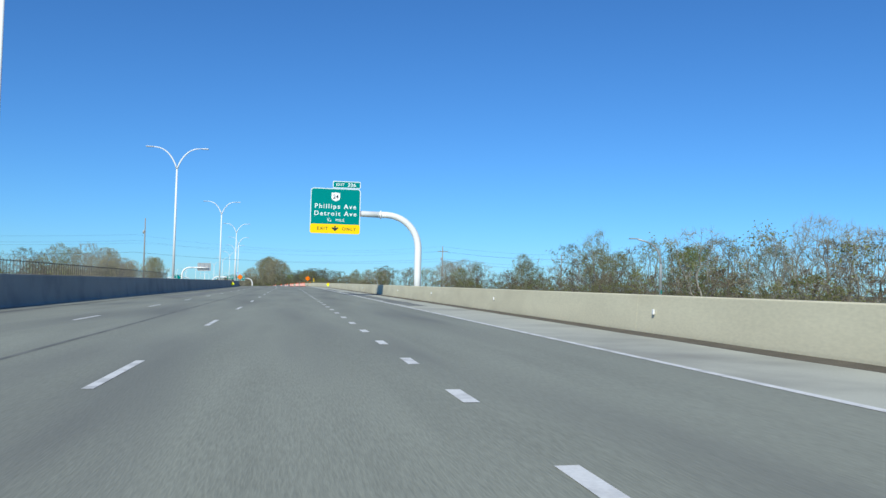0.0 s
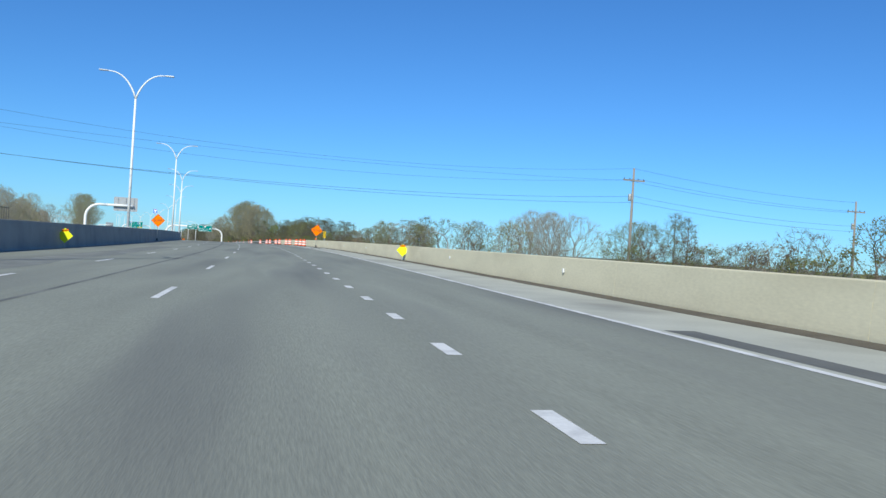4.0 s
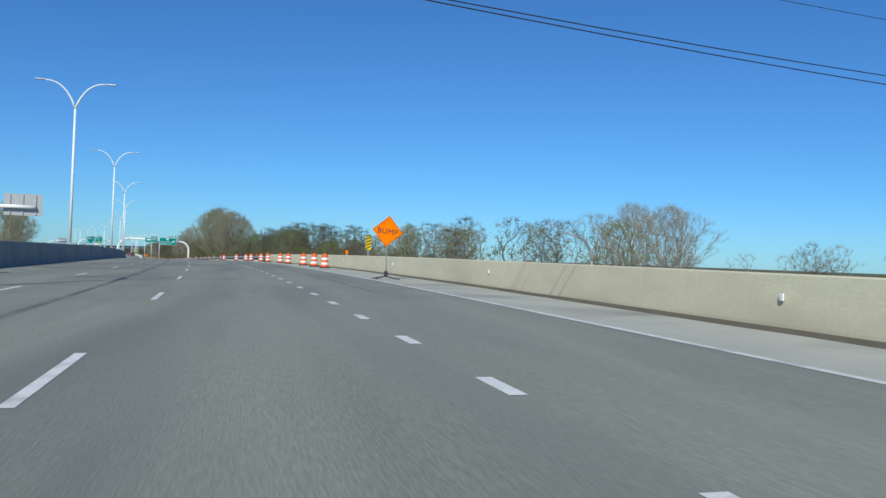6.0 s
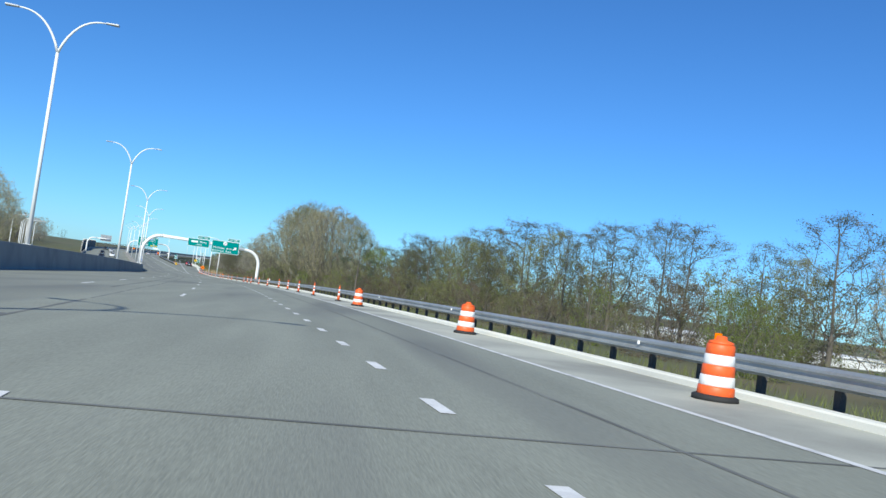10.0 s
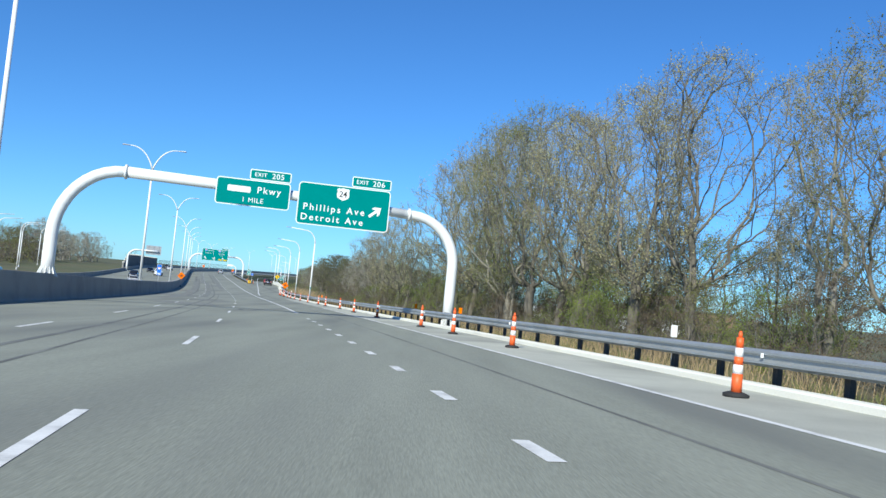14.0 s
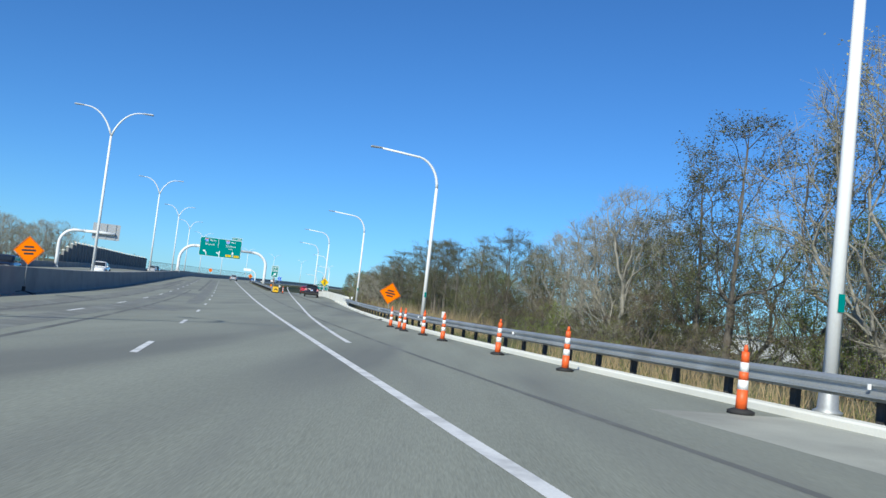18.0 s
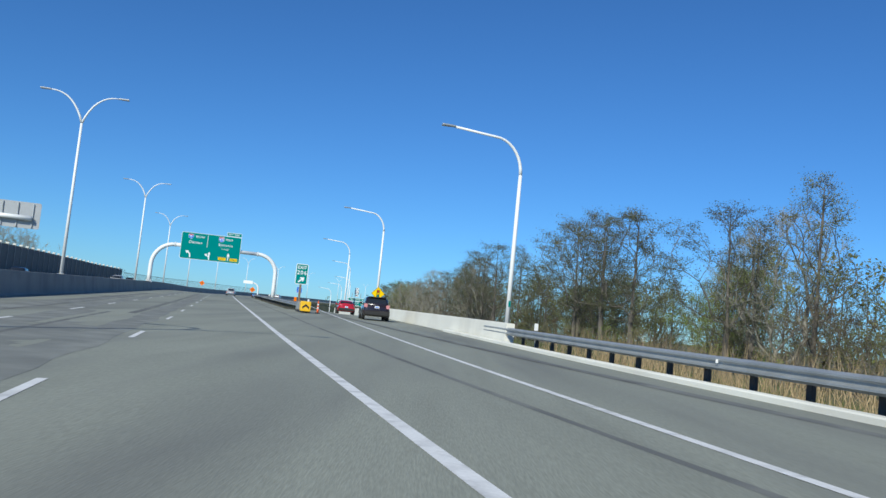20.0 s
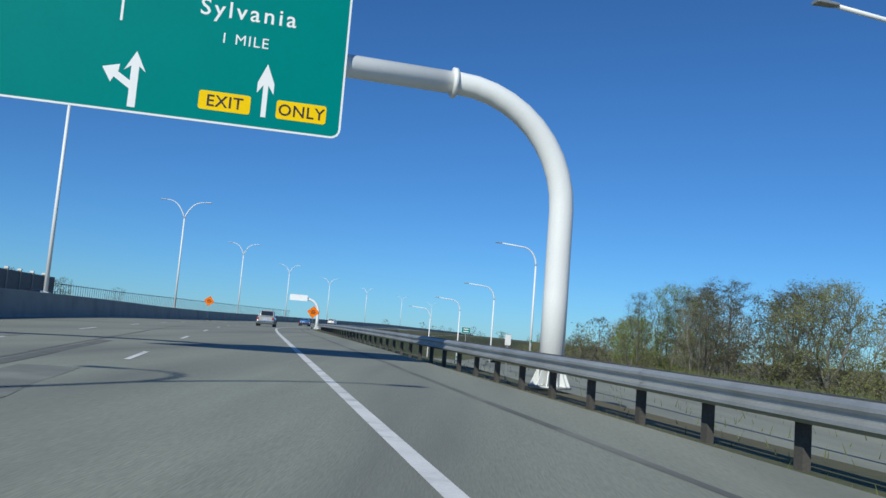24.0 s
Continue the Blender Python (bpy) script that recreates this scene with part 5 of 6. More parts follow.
class Tree:
    """A tree grown towards points spread through its crown; its wood and its foliage are two meshes."""

    def __init__(self, seed):
        self.r = np.random.RandomState(seed)
        self.pos, self.par, self.way, self.run, self.n = np.zeros((6000, 3)), [], np.zeros((6000, 3)), np.zeros(6000), 0
        self.wood, self.wood_faces = [], []

    def node(self, p, parent):
        p = np.asarray(p, float)
        w = p - self.pos[parent] if parent >= 0 else np.array((0, 0, 1.0))
        far, i = np.linalg.norm(w) + 1e-9, self.n
        self.pos[i], self.way[i], self.run[i] = p, w / far, self.run[parent] + far if parent >= 0 else 0.0
        self.par.append(parent)
        self.n += 1
        return i

    def stem(self, x, y, top, lean=0.0, wobble=0.06, step=0.6):
        """A trunk from the ground up to top."""
        a = self.r.uniform(0, 6.28)
        n = max(2, int(top / step))
        i, off = self.node((x, y, -0.5), -1), np.zeros(2)
        for k in range(1, n + 1):
            off = off + self.r.normal(0, wobble, 2) * step
            z = top * k / n
            i = self.node((x + off[0] + lean * z * math.cos(a), y + off[1] + lean * z * math.sin(a), z), i)
        return i

    def reach(self, goal, lift=0.5, droop=0.0, step=0.7, bend=0.10):
        """A branch from the best node of the tree to goal; it leaves along its parent and then bends over."""
        pos, way = self.pos[:self.n], self.way[:self.n]
        d = goal - pos
        far = np.linalg.norm(d, axis=1) + 1e-6
        turn = np.einsum("ij,ij->i", d, way) / far
        cost = far * (1 + 0.9 * np.clip(0.45 - turn, 0, 2)) + np.clip(pos[:, 2] - goal[2] + droop * far, 0, None) * 1.6 + np.where(pos[:, 2] < self.clear, 40.0, 0.0) + self.straight * self.run[:self.n]
        i = int(np.argmin(cost))
        a, length = self.pos[i], far[i]
        out = self.way[i] * 0.55 + d[i] / length * 0.6 + np.array((0, 0, lift * 0.4))
        mid = a + out / np.linalg.norm(out) * length * 0.5
        n = max(1, int(round(length / step)))
        for k in range(1, n + 1):
            u = k / n
            p = a * (1 - u) ** 2 + mid * 2 * u * (1 - u) + goal * u * u
            if k < n:
                p = p + self.r.normal(0, bend, 3) * step
            i = self.node(p, i)
        return i

    def flesh(self, thick, light=1, power=0.62, least=0.006):
        """Wood round every link, thicker the more twigs it carries."""
        n = self.n
        load = np.zeros(n)
        kids = np.zeros(n, int)
        for i in range(n - 1, -1, -1):
            if kids[i] == 0:
                load[i] = 1
            if self.par[i] >= 0:
                load[self.par[i]] += load[i]
                kids[self.par[i]] += 1
        rad = np.maximum(thick * (load / load.max()) ** power, least)
        for i in range(n):
            j = self.par[i]
            if j < 0:
                continue
            grand = self.par[j]
            rj = min(rad[j], rad[i] * 1.35) if grand >= 0 else rad[j] * 1.25
            sides = 8 if rad[i] > 0.12 else 5 if rad[i] > 0.04 else 3
            self.link(self.pos[j], self.pos[i], rj, rad[i], sides)
        return [i for i in range(n) if self.par[i] >= 0 and (load[i] <= light and self.pos[i, 2] > self.clear if light else kids[i] == 0)]

    def link(self, a, b, ra, rb, sides):
        w = b - a
        w = w / (np.linalg.norm(w) + 1e-9)
        s = np.cross(w, (0.31, 0.95, 0.1) if abs(w[2]) > 0.9 else (0, 0, 1.0))
        s /= np.linalg.norm(s)
        t = np.cross(w, s)
        o = len(self.wood)
        for c, r in ((a - w * ra * 0.25, ra), (b + w * rb * 0.25, rb)):
            for k in range(sides):
                q = 2 * math.pi * k / sides
                self.wood.append(c + (s * math.cos(q) + t * math.sin(q)) * r)
        for k in range(sides):
            m = (k + 1) % sides
            self.wood_faces.append((o + k, o + m, o + sides + m, o + sides + k))

    def dress(self, ends, o):
        """Twigs and buds or leaves round the branch ends."""
        r, i = self.r, np.repeat(np.array(ends), o["twigs"])
        n, squash = len(i), np.array((1, 1, 1 - o["flat"]))
        way = unit(self.way[i] * o["ahead"] + r.normal(0, 0.6, (n, 3)) * squash + np.array((0, 0, o["up"])))
        start = self.pos[i] + (self.pos[np.array(self.par)[i]] - self.pos[i]) * r.uniform(0, 0.9, (n, 1))
        tip = start + way * o["twig"] * r.uniform(0.5, 1.2, (n, 1))
        side = unit(np.cross(way, r.normal(0, 1, (n, 3)))) * o["thin"]
        self.twigs = np.stack((start - side, start + side, tip + side * 0.4, tip - side * 0.4), 1).reshape(-1, 3)
        k = np.repeat(np.arange(n), o["leaves"])
        m = len(k)
        p = start[k] + (tip - start)[k] * r.uniform(0.2, 1.08, (m, 1)) + r.normal(0, o["puff"], (m, 3)) * squash
        u = unit(r.normal(0, 1, (m, 3)) * squash)
        v = unit(np.cross(u, r.normal(0, 1, (m, 3)) * (1 - o["flat"], 1 - o["flat"], 1) + (0, 0, 0.3)))
        size = o["leaf"] * r.uniform(0.6, 1.35, (m, 1))
        u, v = u * size, v * size * r.uniform(0.4, 0.75, (m, 1))
        self.leaf = np.stack((p - u, p + v, p + u, p - v), 1).reshape(-1, 3)

    def meshes(self, bark, leaf):
        n = len(self.wood)
        quads = np.concatenate((np.array(self.wood_faces), n + np.arange(len(self.twigs)).reshape(-1, 4)))
        a = quad_mesh(np.concatenate((np.array(self.wood), self.twigs)), quads, "trunk", True)
        b = quad_mesh(self.leaf, np.arange(len(self.leaf)).reshape(-1, 4), "crown")
        a.materials.append(bark), b.materials.append(leaf)
        return a, b


# crowns by the tree's height: clear stem, width, where it is widest, how many branch ends
OPEN = dict(clear=0.24, wide=0.34, belly=0.60, ends=520, stems=1, straight=0.58, thick=0.0190, lift=0.5, shell=0.30, twigs=7, twig=0.8, thin=0.0065, ahead=0.8, up=0.25, flat=0.0, leaves=4, puff=0.09, leaf=0.048, droop=0.0)
HAZE = dict(OPEN, clear=0.18, wide=0.32, belly=0.62, ends=560, twigs=7, leaves=5, leaf=0.048, stems=2, thick=0.0145)
BARE = dict(OPEN, clear=0.14, wide=0.50, belly=0.55, ends=520, twigs=9, twig=0.8, leaves=1, leaf=0.034, thin=0.0075, thick=0.0185, stems=2)
ROUND = dict(OPEN, clear=0.12, wide=0.46, belly=0.52, ends=320, twigs=6, twig=0.7, leaves=6, leaf=0.050, puff=0.14, thick=0.017, stems=2)
LAYER = dict(OPEN, clear=0.18, wide=0.27, belly=0.42, ends=210, twigs=6, twig=0.6, leaves=8, leaf=0.048, puff=0.19, flat=0.6, up=0.05, straight=0.45, thick=0.0155, lift=0.1, spire=0.97, shell=0.75, droop=-0.05)
THICKET = dict(OPEN, clear=0.0, wide=0.62, belly=0.30, ends=140, twigs=6, twig=0.55, leaves=7, leaf=0.042, puff=0.10, thick=0.012, stems=6, lift=0.7)
SHRUB = dict(THICKET, wide=0.75, ends=70, twigs=6, twig=0.36, leaves=5, leaf=0.034)
FAR_ROUND = dict(ROUND, far=1, ends=90, twigs=4, twig=0.8, leaves=5, leaf=0.115, puff=0.22, thin=0.016)
FAR_BARE = dict(BARE, far=1, ends=100, twigs=8, twig=0.9, leaves=1, leaf=0.07, thin=0.016, puff=0.1, stems=1)
FAR_DARK = dict(LAYER, far=1, ends=80, twigs=4, leaves=5, leaf=0.11, puff=0.24, flat=0.5, wide=0.33)
FAR_BRUSH = dict(THICKET, far=1, ends=42, twigs=4, twig=0.6, leaves=5, leaf=0.105, puff=0.16, thin=0.015)


def grown(seed, high, o, bark, leaf, label, category="tree", group=""):
    """A tree of that height at the origin; it is copied to its places."""
    t = Tree(seed)
    r = t.r
    t.clear = high * o["clear"] * 0.8 if o["stems"] < 5 else 0.0
    spire = o.get("spire")
    t.straight = o["straight"]
    for k in range(o["stems"]):
        spread = 0.0 if o["stems"] == 1 else 0.04 * high
        t.stem(r.uniform(-1, 1) * spread, r.uniform(-1, 1) * spread, high * (spire or (o["clear"] * r.uniform(0.9, 1.4) if o["stems"] < 5 else 0.12)), 0.02 if spire else 0.10 if o["stems"] > 1 else 0.04, 0.03 if spire else 0.07)
    lobes = [(r.uniform(0, 6.28), r.uniform(0.35, 1.0), r.uniform(0.12, 0.30)) for _ in range(7)]
    goals = []
    while len(goals) < o["ends"]:
        u = r.uniform(0, 1)
        b = o["belly"]
        e = (u - b) / (1 - b) if u > b else (b - u) / b
        full = math.sqrt(max(0.0, 1 - e ** 2.2))
        a = r.uniform(0, 6.28)
        full *= 0.86 + sum(k * math.exp(-((u - h) / 0.22) ** 2) * math.cos(a - q) for q, h, k in lobes)
        rr = o["shell"] + (1 - o["shell"]) * math.sqrt(r.uniform(0, 1))
        if r.uniform(0, 1) < 0.25:
            rr *= r.uniform(0.3, 1.0)
        if full < 0.1:
            continue
        z = high * (o["clear"] * 0.9 + (1 - o["clear"] * 0.9) * u) * 0.97
        if spire:                      # boughs lie in uneven tiers
            z = round(z / (high * 0.085)) * high * 0.085 + r.normal(0, 0.018 * high)
        goals.append(np.array((math.cos(a) * full * rr * o["wide"] * high, math.sin(a) * full * rr * o["wide"] * high, z)))
    heart = np.array((0, 0, high * o["clear"]))
    goals.sort(key=lambda g: np.linalg.norm(g - heart) + (abs(g[2] - heart[2]) * -0.3 if spire else 0))
    for g in goals:
        t.reach(g, o["lift"], o["droop"], 0.05 * high, 0.07)
    t.dress(t.flesh(o["thick"] * high, 0 if o.get("far") or o["stems"] > 4 else o.get("light", 2)), o)
    a, b = t.meshes(bark, leaf)
    tree = thing("tree" if category == "tree" else "shrub", Matrix.Identity(4), label, category, group)
    part("trunk", a, bark, tree), part("crown", b, leaf, tree)
    return tree


dark = "dark spring tree with flat layered boughs beside the road"
KINDS = {
    "open": [grown(11, 15, OPEN, BARK, LEAF_TAN, "tall spring tree with heavy spreading limbs"), grown(12, 15, OPEN, BARK, LEAF_BUD, "tall spring tree with spreading limbs and first buds"), grown(13, 15, dict(OPEN, stems=2, thick=0.016), BARK, LEAF_TAN, "tall spring tree with two pale stems")],
    "haze": [grown(61, 15, HAZE, BARK_PALE, LEAF_TAN, "broad spring tree with a fine tan crown"), grown(62, 15, HAZE, BARK_PALE, LEAF_BUD, "broad spring tree with a hazy olive crown"), grown(63, 15, HAZE, BARK_PALE, LEAF_TAN, "tall rounded spring tree with many fine twigs")],
    "bare": [grown(81, 12, BARE, BARK_PALE, LEAF_TAN, "broad bare tree with a fan of pale limbs"), grown(82, 12, dict(BARE, wide=0.40), BARK_PALE, LEAF_TAN, "bare pale tree with fine twigs")],
    "pine": [grown(95, 10, dict(LAYER, ends=120, twigs=7, twig=0.42, leaves=12, leaf=0.040, puff=0.17, flat=0.45, wide=0.33, clear=0.26, belly=0.5, light=1), BARK_DARK, LEAF_PINE, "tall dark green pine with tufted boughs behind the guard rail")],
    "birch": [grown(91, 10, dict(OPEN, wide=0.26, clear=0.2, ends=190, stems=3, thick=0.011, leaves=4, leaf=0.060, puff=0.12), BARK_PALE, LEAF_PALE, "slim tree with pale stems in pale young leaf"), grown(92, 10, dict(OPEN, wide=0.30, clear=0.15, ends=200, stems=2, thick=0.012, leaves=5, leaf=0.058, puff=0.12), BARK_PALE, LEAF_PALE, "slender spring tree in pale green leaf")],
    "round": [grown(21, 10, ROUND, BARK, LEAF_BUD, "broad spring tree with a budding crown"), grown(22, 10, ROUND, BARK_DARK, LEAF_OLIVE, "broad spring tree with an olive budding crown"), grown(23, 10, dict(ROUND, clear=0.04, leaves=7), BARK, LEAF_FRESH, "rounded tree in fresh green leaf")],
    "layer": [grown(31, 11, LAYER, BARK_DARK, NEEDLE, dark), grown(32, 11, dict(LAYER, wide=0.33, belly=0.62, clear=0.3), BARK_DARK, NEEDLE, dark), grown(33, 11, dict(LAYER, wide=0.22, ends=160), BARK_DARK, LEAF_OLIVE, "slim dark tree with olive layers of foliage"), grown(34, 11, dict(LAYER, wide=0.36, belly=0.7, clear=0.34, ends=250), BARK_DARK, NEEDLE, "dark tree with a broad flat-topped crown")],
    "far": [grown(41, 9, FAR_ROUND, BARK, LEAF_BUD, "distant spring tree"), grown(42, 9, FAR_BARE, BARK_PALE, LEAF_TAN, "distant bare tree"), grown(43, 9, FAR_ROUND, BARK_DARK, LEAF_OLIVE, "distant olive tree"), grown(44, 9, FAR_DARK, BARK_DARK, NEEDLE, "distant dark tree"), grown(45, 9, FAR_BARE, BARK_DARK, LEAF_BROWN, "distant brown tree"), grown(46, 5, FAR_BRUSH, BARK, LEAF_OLIVE, "distant brush"), grown(47, 5, FAR_BRUSH, BARK_DARK, LEAF_BROWN, "distant brown brush"), grown(48, 9, dict(FAR_ROUND, leaves=5), BARK, LEAF_PALE, "distant tree in pale leaf")],
    "thicket": [grown(71, 4.5, THICKET, BARK, LEAF_OLIVE, "tall brown thicket with olive buds under the trees", "shrub"), grown(72, 4.5, THICKET, BARK_DARK, LEAF_BROWN, "tall bare brown thicket under the trees", "shrub"), grown(73, 4.5, dict(THICKET, leaves=7), BARK, LEAF_FRESH, "tall thicket in fresh green leaf under the trees", "shrub")],
    "shrub": [grown(51, 2.4, SHRUB, BARK, LEAF_OLIVE, "twiggy olive shrub at the wood's edge", "shrub"), grown(52, 2.4, SHRUB, BARK_DARK, LEAF_BROWN, "brown twiggy shrub at the wood's edge", "shrub"), grown(53, 2.4, SHRUB, BARK, LEAF_FRESH, "fresh green shrub at the wood's edge", "shrub")],
}
TALL = {"pine": 10, "open": 15, "haze": 15, "bare": 12, "birch": 10, "round": 10, "layer": 11, "thicket": 4.5, "shrub": 2.4}
# picks of the joined distant kinds: mixed, dark, bare, brush, green
FAR_PICKS = {"far": (0, 1, 2, 3, 0, 1, 4, 7), "dark": (4, 3, 2, 4), "far_bare": (1, 4, 1), "brush": (5, 6, 5), "mixed": (0, 2, 3, 1)}
PLACED, FAR = set(), {}


def sunk(s, d, drop):
    """The ground's height for a tree there."""
    return drop + ramp_fall(s) * (d > 8) - 1.2 * min(max((d - 24) / 40, 0), 1)


def far_tree(kind, s, d, high, turn, pick):
    """Adds a distant tree to the joined woods."""
    i = FAR_PICKS[kind][pick % len(FAR_PICKS[kind])]
    base = 5 if i in (5, 6) else 9
    m = np.array(Matrix.Translation(at(s, d, sunk(s, d, -0.9))) @ Matrix.Rotation(turn, 4, "Z") @ Matrix.Diagonal((high / base * 1.1, high / base * 1.1, high / base, 1)))
    for ob in KINDS["far"][i].children:
        me = ob.data
        co = np.empty(len(me.vertices) * 3, np.float32)
        me.vertices.foreach_get("co", co)
        ix = np.empty(len(me.loops), np.int32)
        me.loops.foreach_get("vertex_index", ix)
        FAR.setdefault(me.materials[0].name, []).append((co.reshape(-1, 3) @ m[:3, :3].T + m[:3, 3], ix.reshape(-1, 4)))


def far_woods():
    for key, rows in FAR.items():
        base, verts, quads = 0, [], []
        for v, q in rows:
            verts.append(v), quads.append(q + base)
            base += len(v)
        verts, quads = np.concatenate(verts), np.concatenate(quads)
        me = quad_mesh(verts, quads, "far_woods")
        tagged(part("far_woods", me, bpy.data.materials[key]), "distant belt of bare and budding spring trees", "woods", kind="stuff")
    for proto in KINDS["far"]:
        for ob in list(proto.children) + [proto]:
            bpy.data.objects.remove(ob)


def plant(kind, s, d, high, turn, pick, drop=-0.9, wide=1.0):
    """Sets the prototype at its first home and copies after that."""
    if kind in FAR_PICKS:
        return far_tree(kind, s, d, high, turn, pick)
    proto = KINDS[kind][pick % len(KINDS[kind])]
    m = Matrix.Translation(at(s, d, sunk(s, d, drop))) @ Matrix.Rotation(turn, 4, "Z")
    k = high / TALL[kind]
    if proto.name in PLACED:
        proto = copy_thing(proto, m)
    else:
        PLACED.add(proto.name)
        proto.matrix_basis = m
    proto.scale = (k * wide, k * wide, k)
    return proto


rnd = random.Random(5)


def wood(kinds, s0, s1, d0, d1, gap, low, high):
    """A belt of trees: one every gap metres along it, at uneven depth and height."""
    s = s0
    while s < s1:
        plant(rnd.choice(kinds), s + rnd.uniform(-0.4, 0.4) * gap, rnd.uniform(d0, d1), rnd.uniform(low, high), rnd.uniform(0, 6.28), rnd.randrange(12), wide=rnd.uniform(0.9, 1.15))
        s += gap


# right-hand side, along the walk
wood(("mixed", "far", "round"), -30, 130, 38, 50, 3.6, 7.0, 9.0)
wood(("far", "far_bare"), -30, 130, 50, 66, 4.2, 8.0, 10.0)
plant("bare", 66, 45, 9.5, 0.4, 0)
plant("birch", 133.6, 51.5, 13.0, 1.0, 0, -1.5)
plant("birch", 138.5, 53, 10.5, 2.0, 1, -1.5)
plant("birch", 157, 45, 9.0, 2.0, 1)
plant("round", 162, 47, 8.0, 2.0, 1)
wood(("far", "dark", "mixed"), 130, 190, 48, 62, 4.2, 6.0, 8.0)
wood(("far_bare",), 130, 340, 95, 125, 7.0, 7.0, 9.0)
for s, d, h, k in ((207.5, 45, 7.0, 1), (213, 46, 7.2, 0)):
    plant("round", s, d, h, s, k)
for s, d, h, k in ((203.5, 48, 7.8, 2), (207.8, 49, 8.5, 2)):
    plant("layer", s, d, h, s, k)
for s, d, h, k in ((307, 70, 13.0, 0), (300, 73, 14.0, 1), (290, 74, 13.0, 0), (281, 60, 12.5, 1), (274, 62, 12.0, 0), (268, 58, 11.0, 1)):
    plant("bare", s, d, h, s * 1.3, k)
wood(("mixed", "dark"), 215, 262, 66, 80, 5.5, 4.0, 6.0)
for s, d, h, k in ((309, 45, 10.5, 1), (318, 47, 9.0, 0), (330, 50, 9.5, 1), (339, 50, 11.0, 3)):
    plant("layer", s, d, h, s, k)
plant("birch", 302.6, 33, 8.0, 1.0, 0)
plant("birch", 298.0, 32, 7.6, 2.2, 1)
plant("birch", 345, 46, 10.0, 2.2, 1)
for s, d, h, k in ((306.6, 25, 7.0, 0), (310.6, 26, 7.6, 3), (307.6, 33, 7.0, 1), (314, 23, 7.4, 1), (321.5, 25, 6.8, 0), (326, 23.5, 7.8, 3), (331, 25, 8.2, 1), (336.6, 24.5, 8.6, 3), (341, 23, 8.0, 0)):
    plant("layer", s, d, h, s * 2.1, k)
plant("round", 323.6, 25, 4.4, 1.0, 2)
plant("round", 311.5, 17.8, 3.4, 1.0, 2, -0.9, 1.3)
wood(("layer", "round", "layer"), 343, 404, 22, 30, 3.4, 7.5, 10.0)
wood(("mixed", "far"), 260, 430, 38, 52, 3.6, 7.5, 9.5)
plant("pine", 390.5, 17.2, 9.2, 2.0, 0, -0.9)
for s, d, h, kind, k in ((411.5, 20, 7.4, "layer", 0), (416, 22.5, 12.0, "haze", 1), (423, 22, 14.0, "open", 1), (429, 23.5, 14.5, "haze", 0), (437.5, 22, 17.0, "open", 2), (441, 20, 16.0, "open", 0), (447, 24, 17.0, "haze", 2), (453, 21, 17.0, "open", 2), (458, 24, 18.0, "haze", 0),
                         (464, 22, 20.0, "open", 1), (467.5, 21, 19.0, "haze", 1), (471.5, 22, 19.5, "open", 0), (477, 24, 20.0, "haze", 2), (482.5, 22, 18.6, "open", 2), (489, 22.5, 18.8, "open", 0), (494, 27, 15.0, "haze", 0),
                         (497, 21, 9.8, "layer", 3), (492, 20, 8.8, "layer", 1), (503, 26, 10.0, "layer", 0), (509.5, 20.5, 14.5, "open", 2), (515, 22, 9.0, "layer", 1), (527, 21.5, 15.0, "open", 0), (533, 22, 14.0, "bare", 1), (522, 24, 12.0, "haze", 1), (538, 23, 12.0, "layer", 2), (543, 21.5, 12.6, "layer", 1), (548, 23, 12.0, "layer", 0), (556, 22.5, 10.8, "bare", 1)):
    plant(kind, s, d, h, s * 1.9, k)
wood(("layer", "round", "layer"), 404, 505, 23, 32, 4.4, 7.0, 10.0)
wood(("layer", "layer", "round"), 505, 562, 25, 33, 3.6, 6.5, 9.5)
wood(("layer", "layer", "layer", "bare"), 558, 612, 24, 32, 2.7, 8.5, 10.8)
for s, d, h, k in ((619, 28, 10.9, 1), (623.8, 28, 11.3, 3), (628.3, 30, 11.5, 0), (633.3, 30, 11.6, 1), (637, 32, 11.0, 3), (643, 31, 8.6, 0), (648, 30, 9.0, 2), (654.5, 29.5, 11.0, 3), (660.5, 30, 9.8, 1), (665.5, 30, 10.4, 0), (671, 31, 9.2, 2), (677, 30, 8.6, 1)):
    plant("layer", s, d, h, s * 2.3, k, -0.9, 1.1)
wood(("layer", "round"), 608, 656, 33, 38, 3.6, 6.0, 8.0)
wood(("bare", "round", "layer", "layer"), 656, 752, 30, 37, 3.2, 7.5, 9.6)
wood(("mixed", "far"), 590, 770, 38, 48, 3.4, 7.5, 9.5)
wood(("round", "layer", "mixed"), 752, 830, 36, 46, 3.8, 6.5, 8.5)
wood(("mixed", "dark"), 770, 1000, 46, 60, 4.6, 7.5, 9.5)
wood(("mixed", "far"), 396, 600, 58, 72, 4.5, 7.0, 9.0)
wood(("far", "dark"), 600, 900, 140, 170, 11.0, 8.0, 11.0)
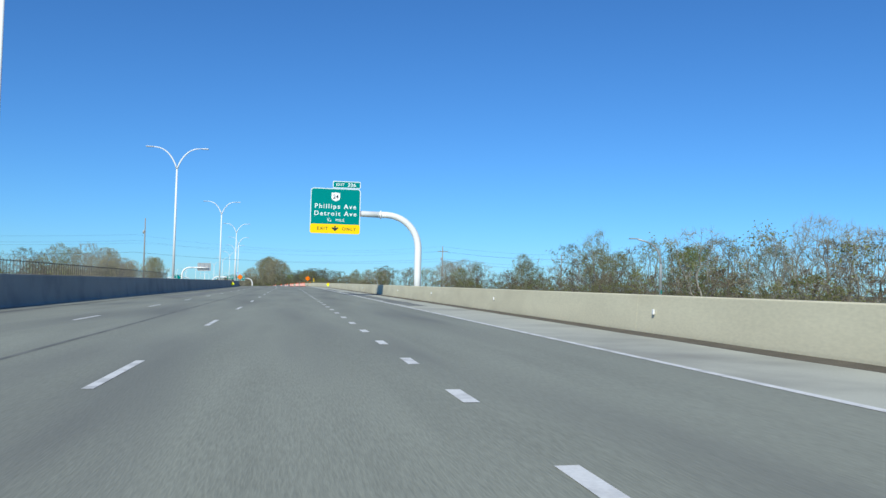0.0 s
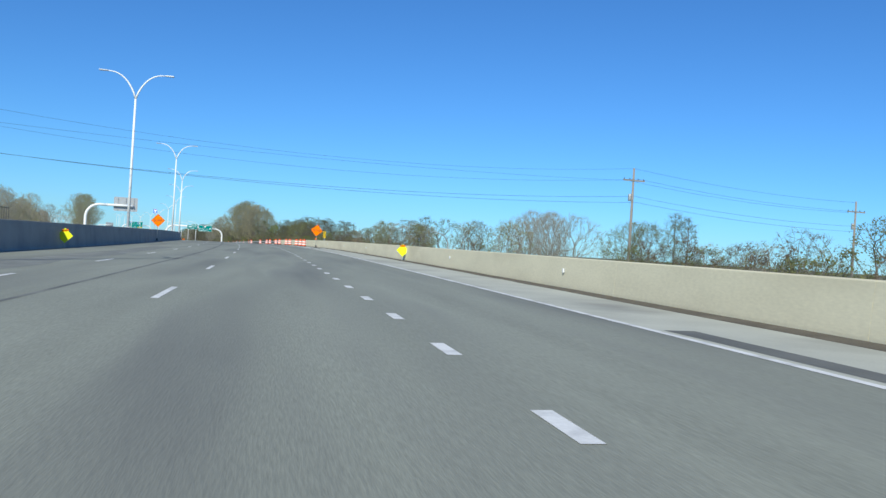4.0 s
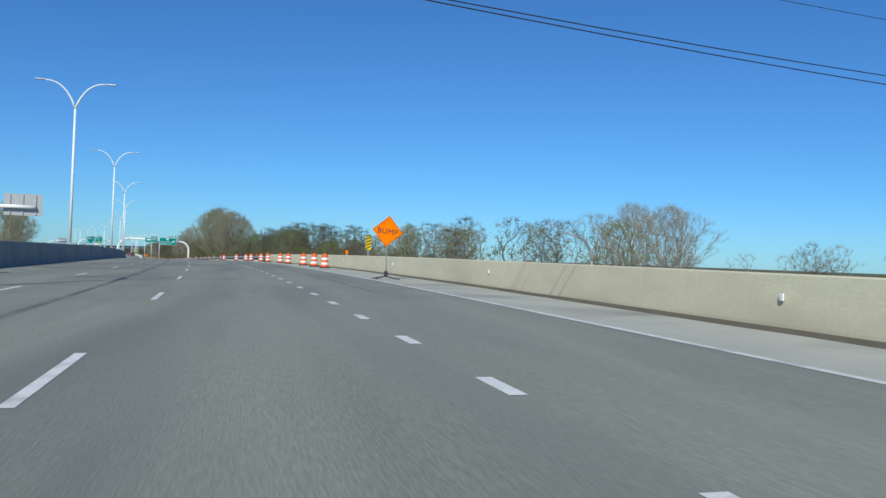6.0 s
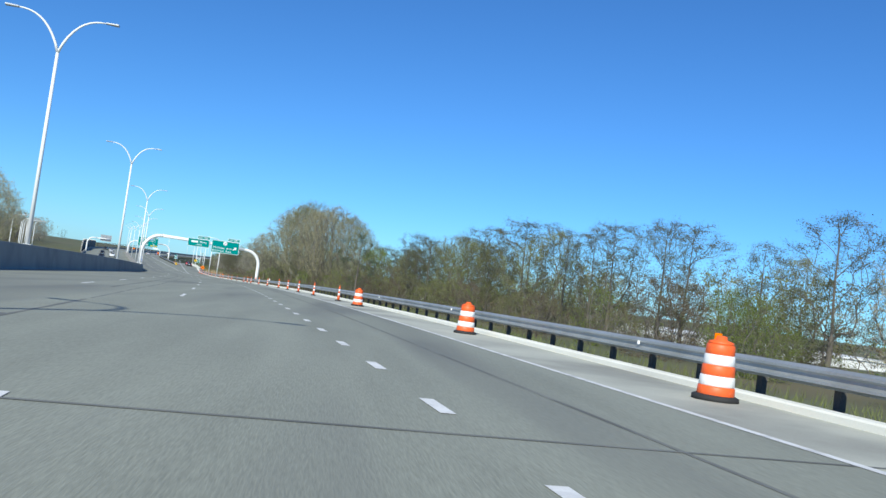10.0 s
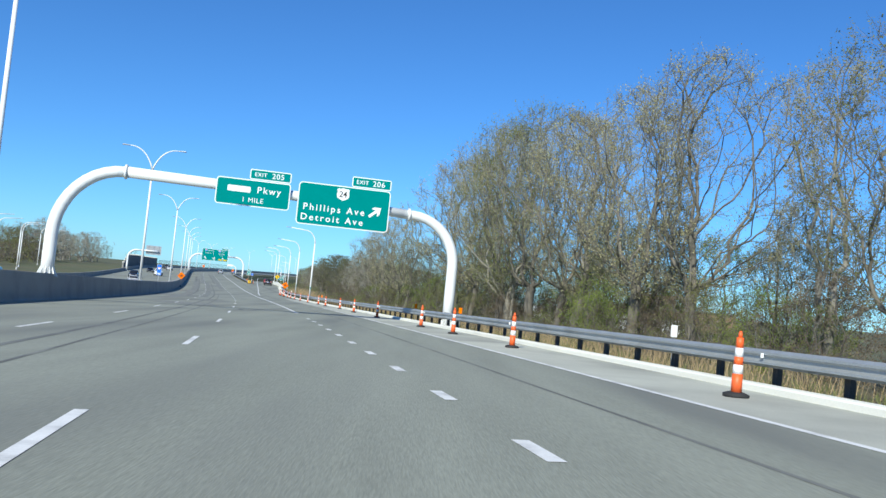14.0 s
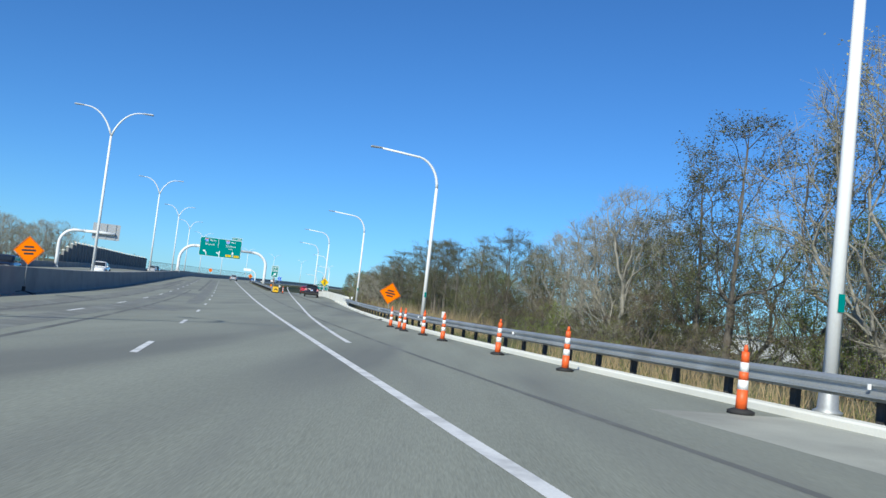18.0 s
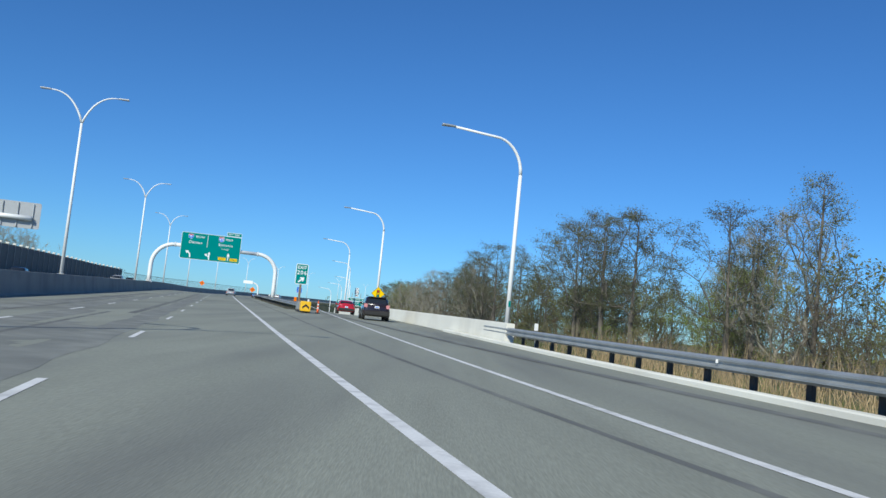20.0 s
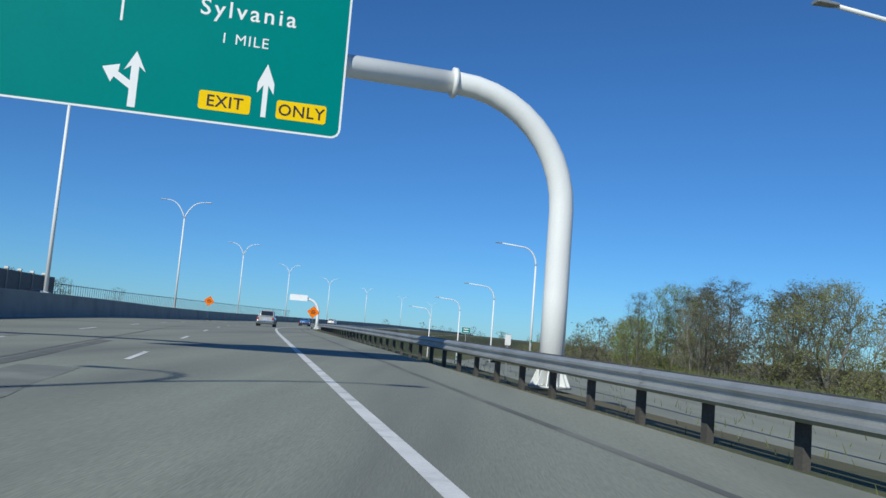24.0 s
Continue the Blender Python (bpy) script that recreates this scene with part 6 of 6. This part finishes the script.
# beyond the far carriageway
wood(("far_bare", "far_bare", "far"), -20, 230, -95, -70, 6.0, 7.0, 9.0)
wood(("bare", "bare", "haze"), 228, 425, -56, -45, 6.0, 9.0, 11.5)
for s, d, h in ((424, -38, 15.5), (433, -37.5, 16.5), (441, -40, 17.0), (450, -38.5, 17.0), (461, -38, 16.0), (476, -40, 15.0), (490, -41, 14.0)):
    plant("haze", s, d, h, s * 1.7, int(s))
wood(("far", "dark"), 230, 520, -84, -62, 6.0, 8.0, 11.0)
wood(("dark", "dark", "far_bare"), 520, 700, -100, -72, 3.6, 11.0, 14.5)
wood(("dark", "brush"), 555, 725, -66, -54, 3.2, 5.5, 8.5)
wood(("dark", "dark", "far"), 680, 830, -80, -60, 3.8, 10.0, 13.0)
wood(("dark", "far"), 560, 1000, -160, -110, 9.0, 8.0, 11.0)
for s, d, h in ((700, -58, 14.0), (712, -60, 15.5), (724, -57, 14.5), (738, -62, 13.0), (750, -60, 12.5), (766, -64, 13.0), (785, -60, 13.5), (802, -60, 14.5), (820, -64, 12.5)):
    plant("bare", s, d, h, s * 1.3, int(s))
# ahead, where the road bends away
wood(("dark", "far"), 1060, 1500, -60, 70, 13.0, 4.0, 6.5)
# brush under the trees
wood(("brush",), -30, 200, 35, 43, 2.3, 2.8, 4.6)
wood(("brush",), 200, 262, 60, 76, 3.0, 3.0, 4.5)
wood(("brush",), 300, 600, 34, 40, 3.4, 3.0, 4.5)
wood(("brush",), 600, 830, 34, 46, 3.0, 3.0, 4.5)

far_woods()
for s, d, h, k in ((391, 22, 5.5, 1), (395, 20, 5.0, 0), (399, 22.5, 6.0, 1), (403, 19.5, 5.2, 0), (406.5, 22, 5.6, 1), (410, 18.5, 4.6, 0), (415, 19, 4.4, 2), (440, 17.5, 4.2, 2), (473, 16.5, 4.6, 2), (479, 18, 4.0, 0)):
    plant("thicket", s, d, h, s, k)
# thicket at the wood's edge
s = 286.0
while s < 720:
    edge = right_edge(s) + 5.5
    plant("shrub", s, edge + rnd.uniform(0, 6) + (8 if s < 400 else 0), rnd.uniform(1.0, 2.0), rnd.uniform(0, 6.28), rnd.choice((0, 1, 0, 1, 2)), -0.7)
    s += 2.9
s = 288.0
while s < 600:
    plant("thicket", s, right_edge(s) + rnd.uniform(9, 17), rnd.uniform(2.4, 4.4), rnd.uniform(0, 6.28), rnd.choice((0, 1, 1, 0, 2)), -0.9)
    s += 2.3


# ---- grass and reeds ----
def tufts(name, label, mat, count, place, high, width, seed):
    r = random.Random(seed)
    verts, faces = [], []
    for _ in range(count):
        p = place(r)
        h, a = high * r.uniform(0.5, 1.3), r.uniform(0, 6.28)
        side, lean = Vector((math.cos(a), math.sin(a), 0)) * width, Vector((r.gauss(0, 0.3), r.gauss(0, 0.3), 1)) * h
        o = len(verts)
        verts += [p - side, p + side, p + lean * 0.6 + side * 0.5, p + lean]
        faces.append((o, o + 1, o + 2, o + 3))
    return tagged(part(name, raw(verts, faces, name), mat), label, "grass", kind="stuff")


def verge(r):
    s = r.uniform(WALL_END + 2, 720)
    return at(s, right_edge(s) + r.uniform(0.3, 6.0), -0.35)


def strip(r):
    s = r.uniform(634, 900)
    return at(s, r.uniform(5.0, 5.9) if r.random() < 0.6 else r.uniform(6.3, max(6.6, ramp_left(s) - 1.3)), -0.14)


tufts("grass_verge", "rough spring grass behind the guard rail", GRASS, 26000, verge, 0.30, 0.012, 1)
tufts("grass_strip", "grass under the guard rail between road and ramp", GRASS, 9000, strip, 0.14, 0.010, 2)
tufts("reed_bed", "dry pale reeds behind the guard rail", REED, 2600, lambda r: at(r.uniform(560, 600), r.uniform(13.0, 17.5), -0.6), 1.5, 0.012, 3)
tufts("reed_bed", "dry pale reeds at the foot of the trees", REED, 9000, lambda r: at(r.uniform(415, 545), r.uniform(10.6, 15.5), -0.7), 1.15, 0.010, 4)
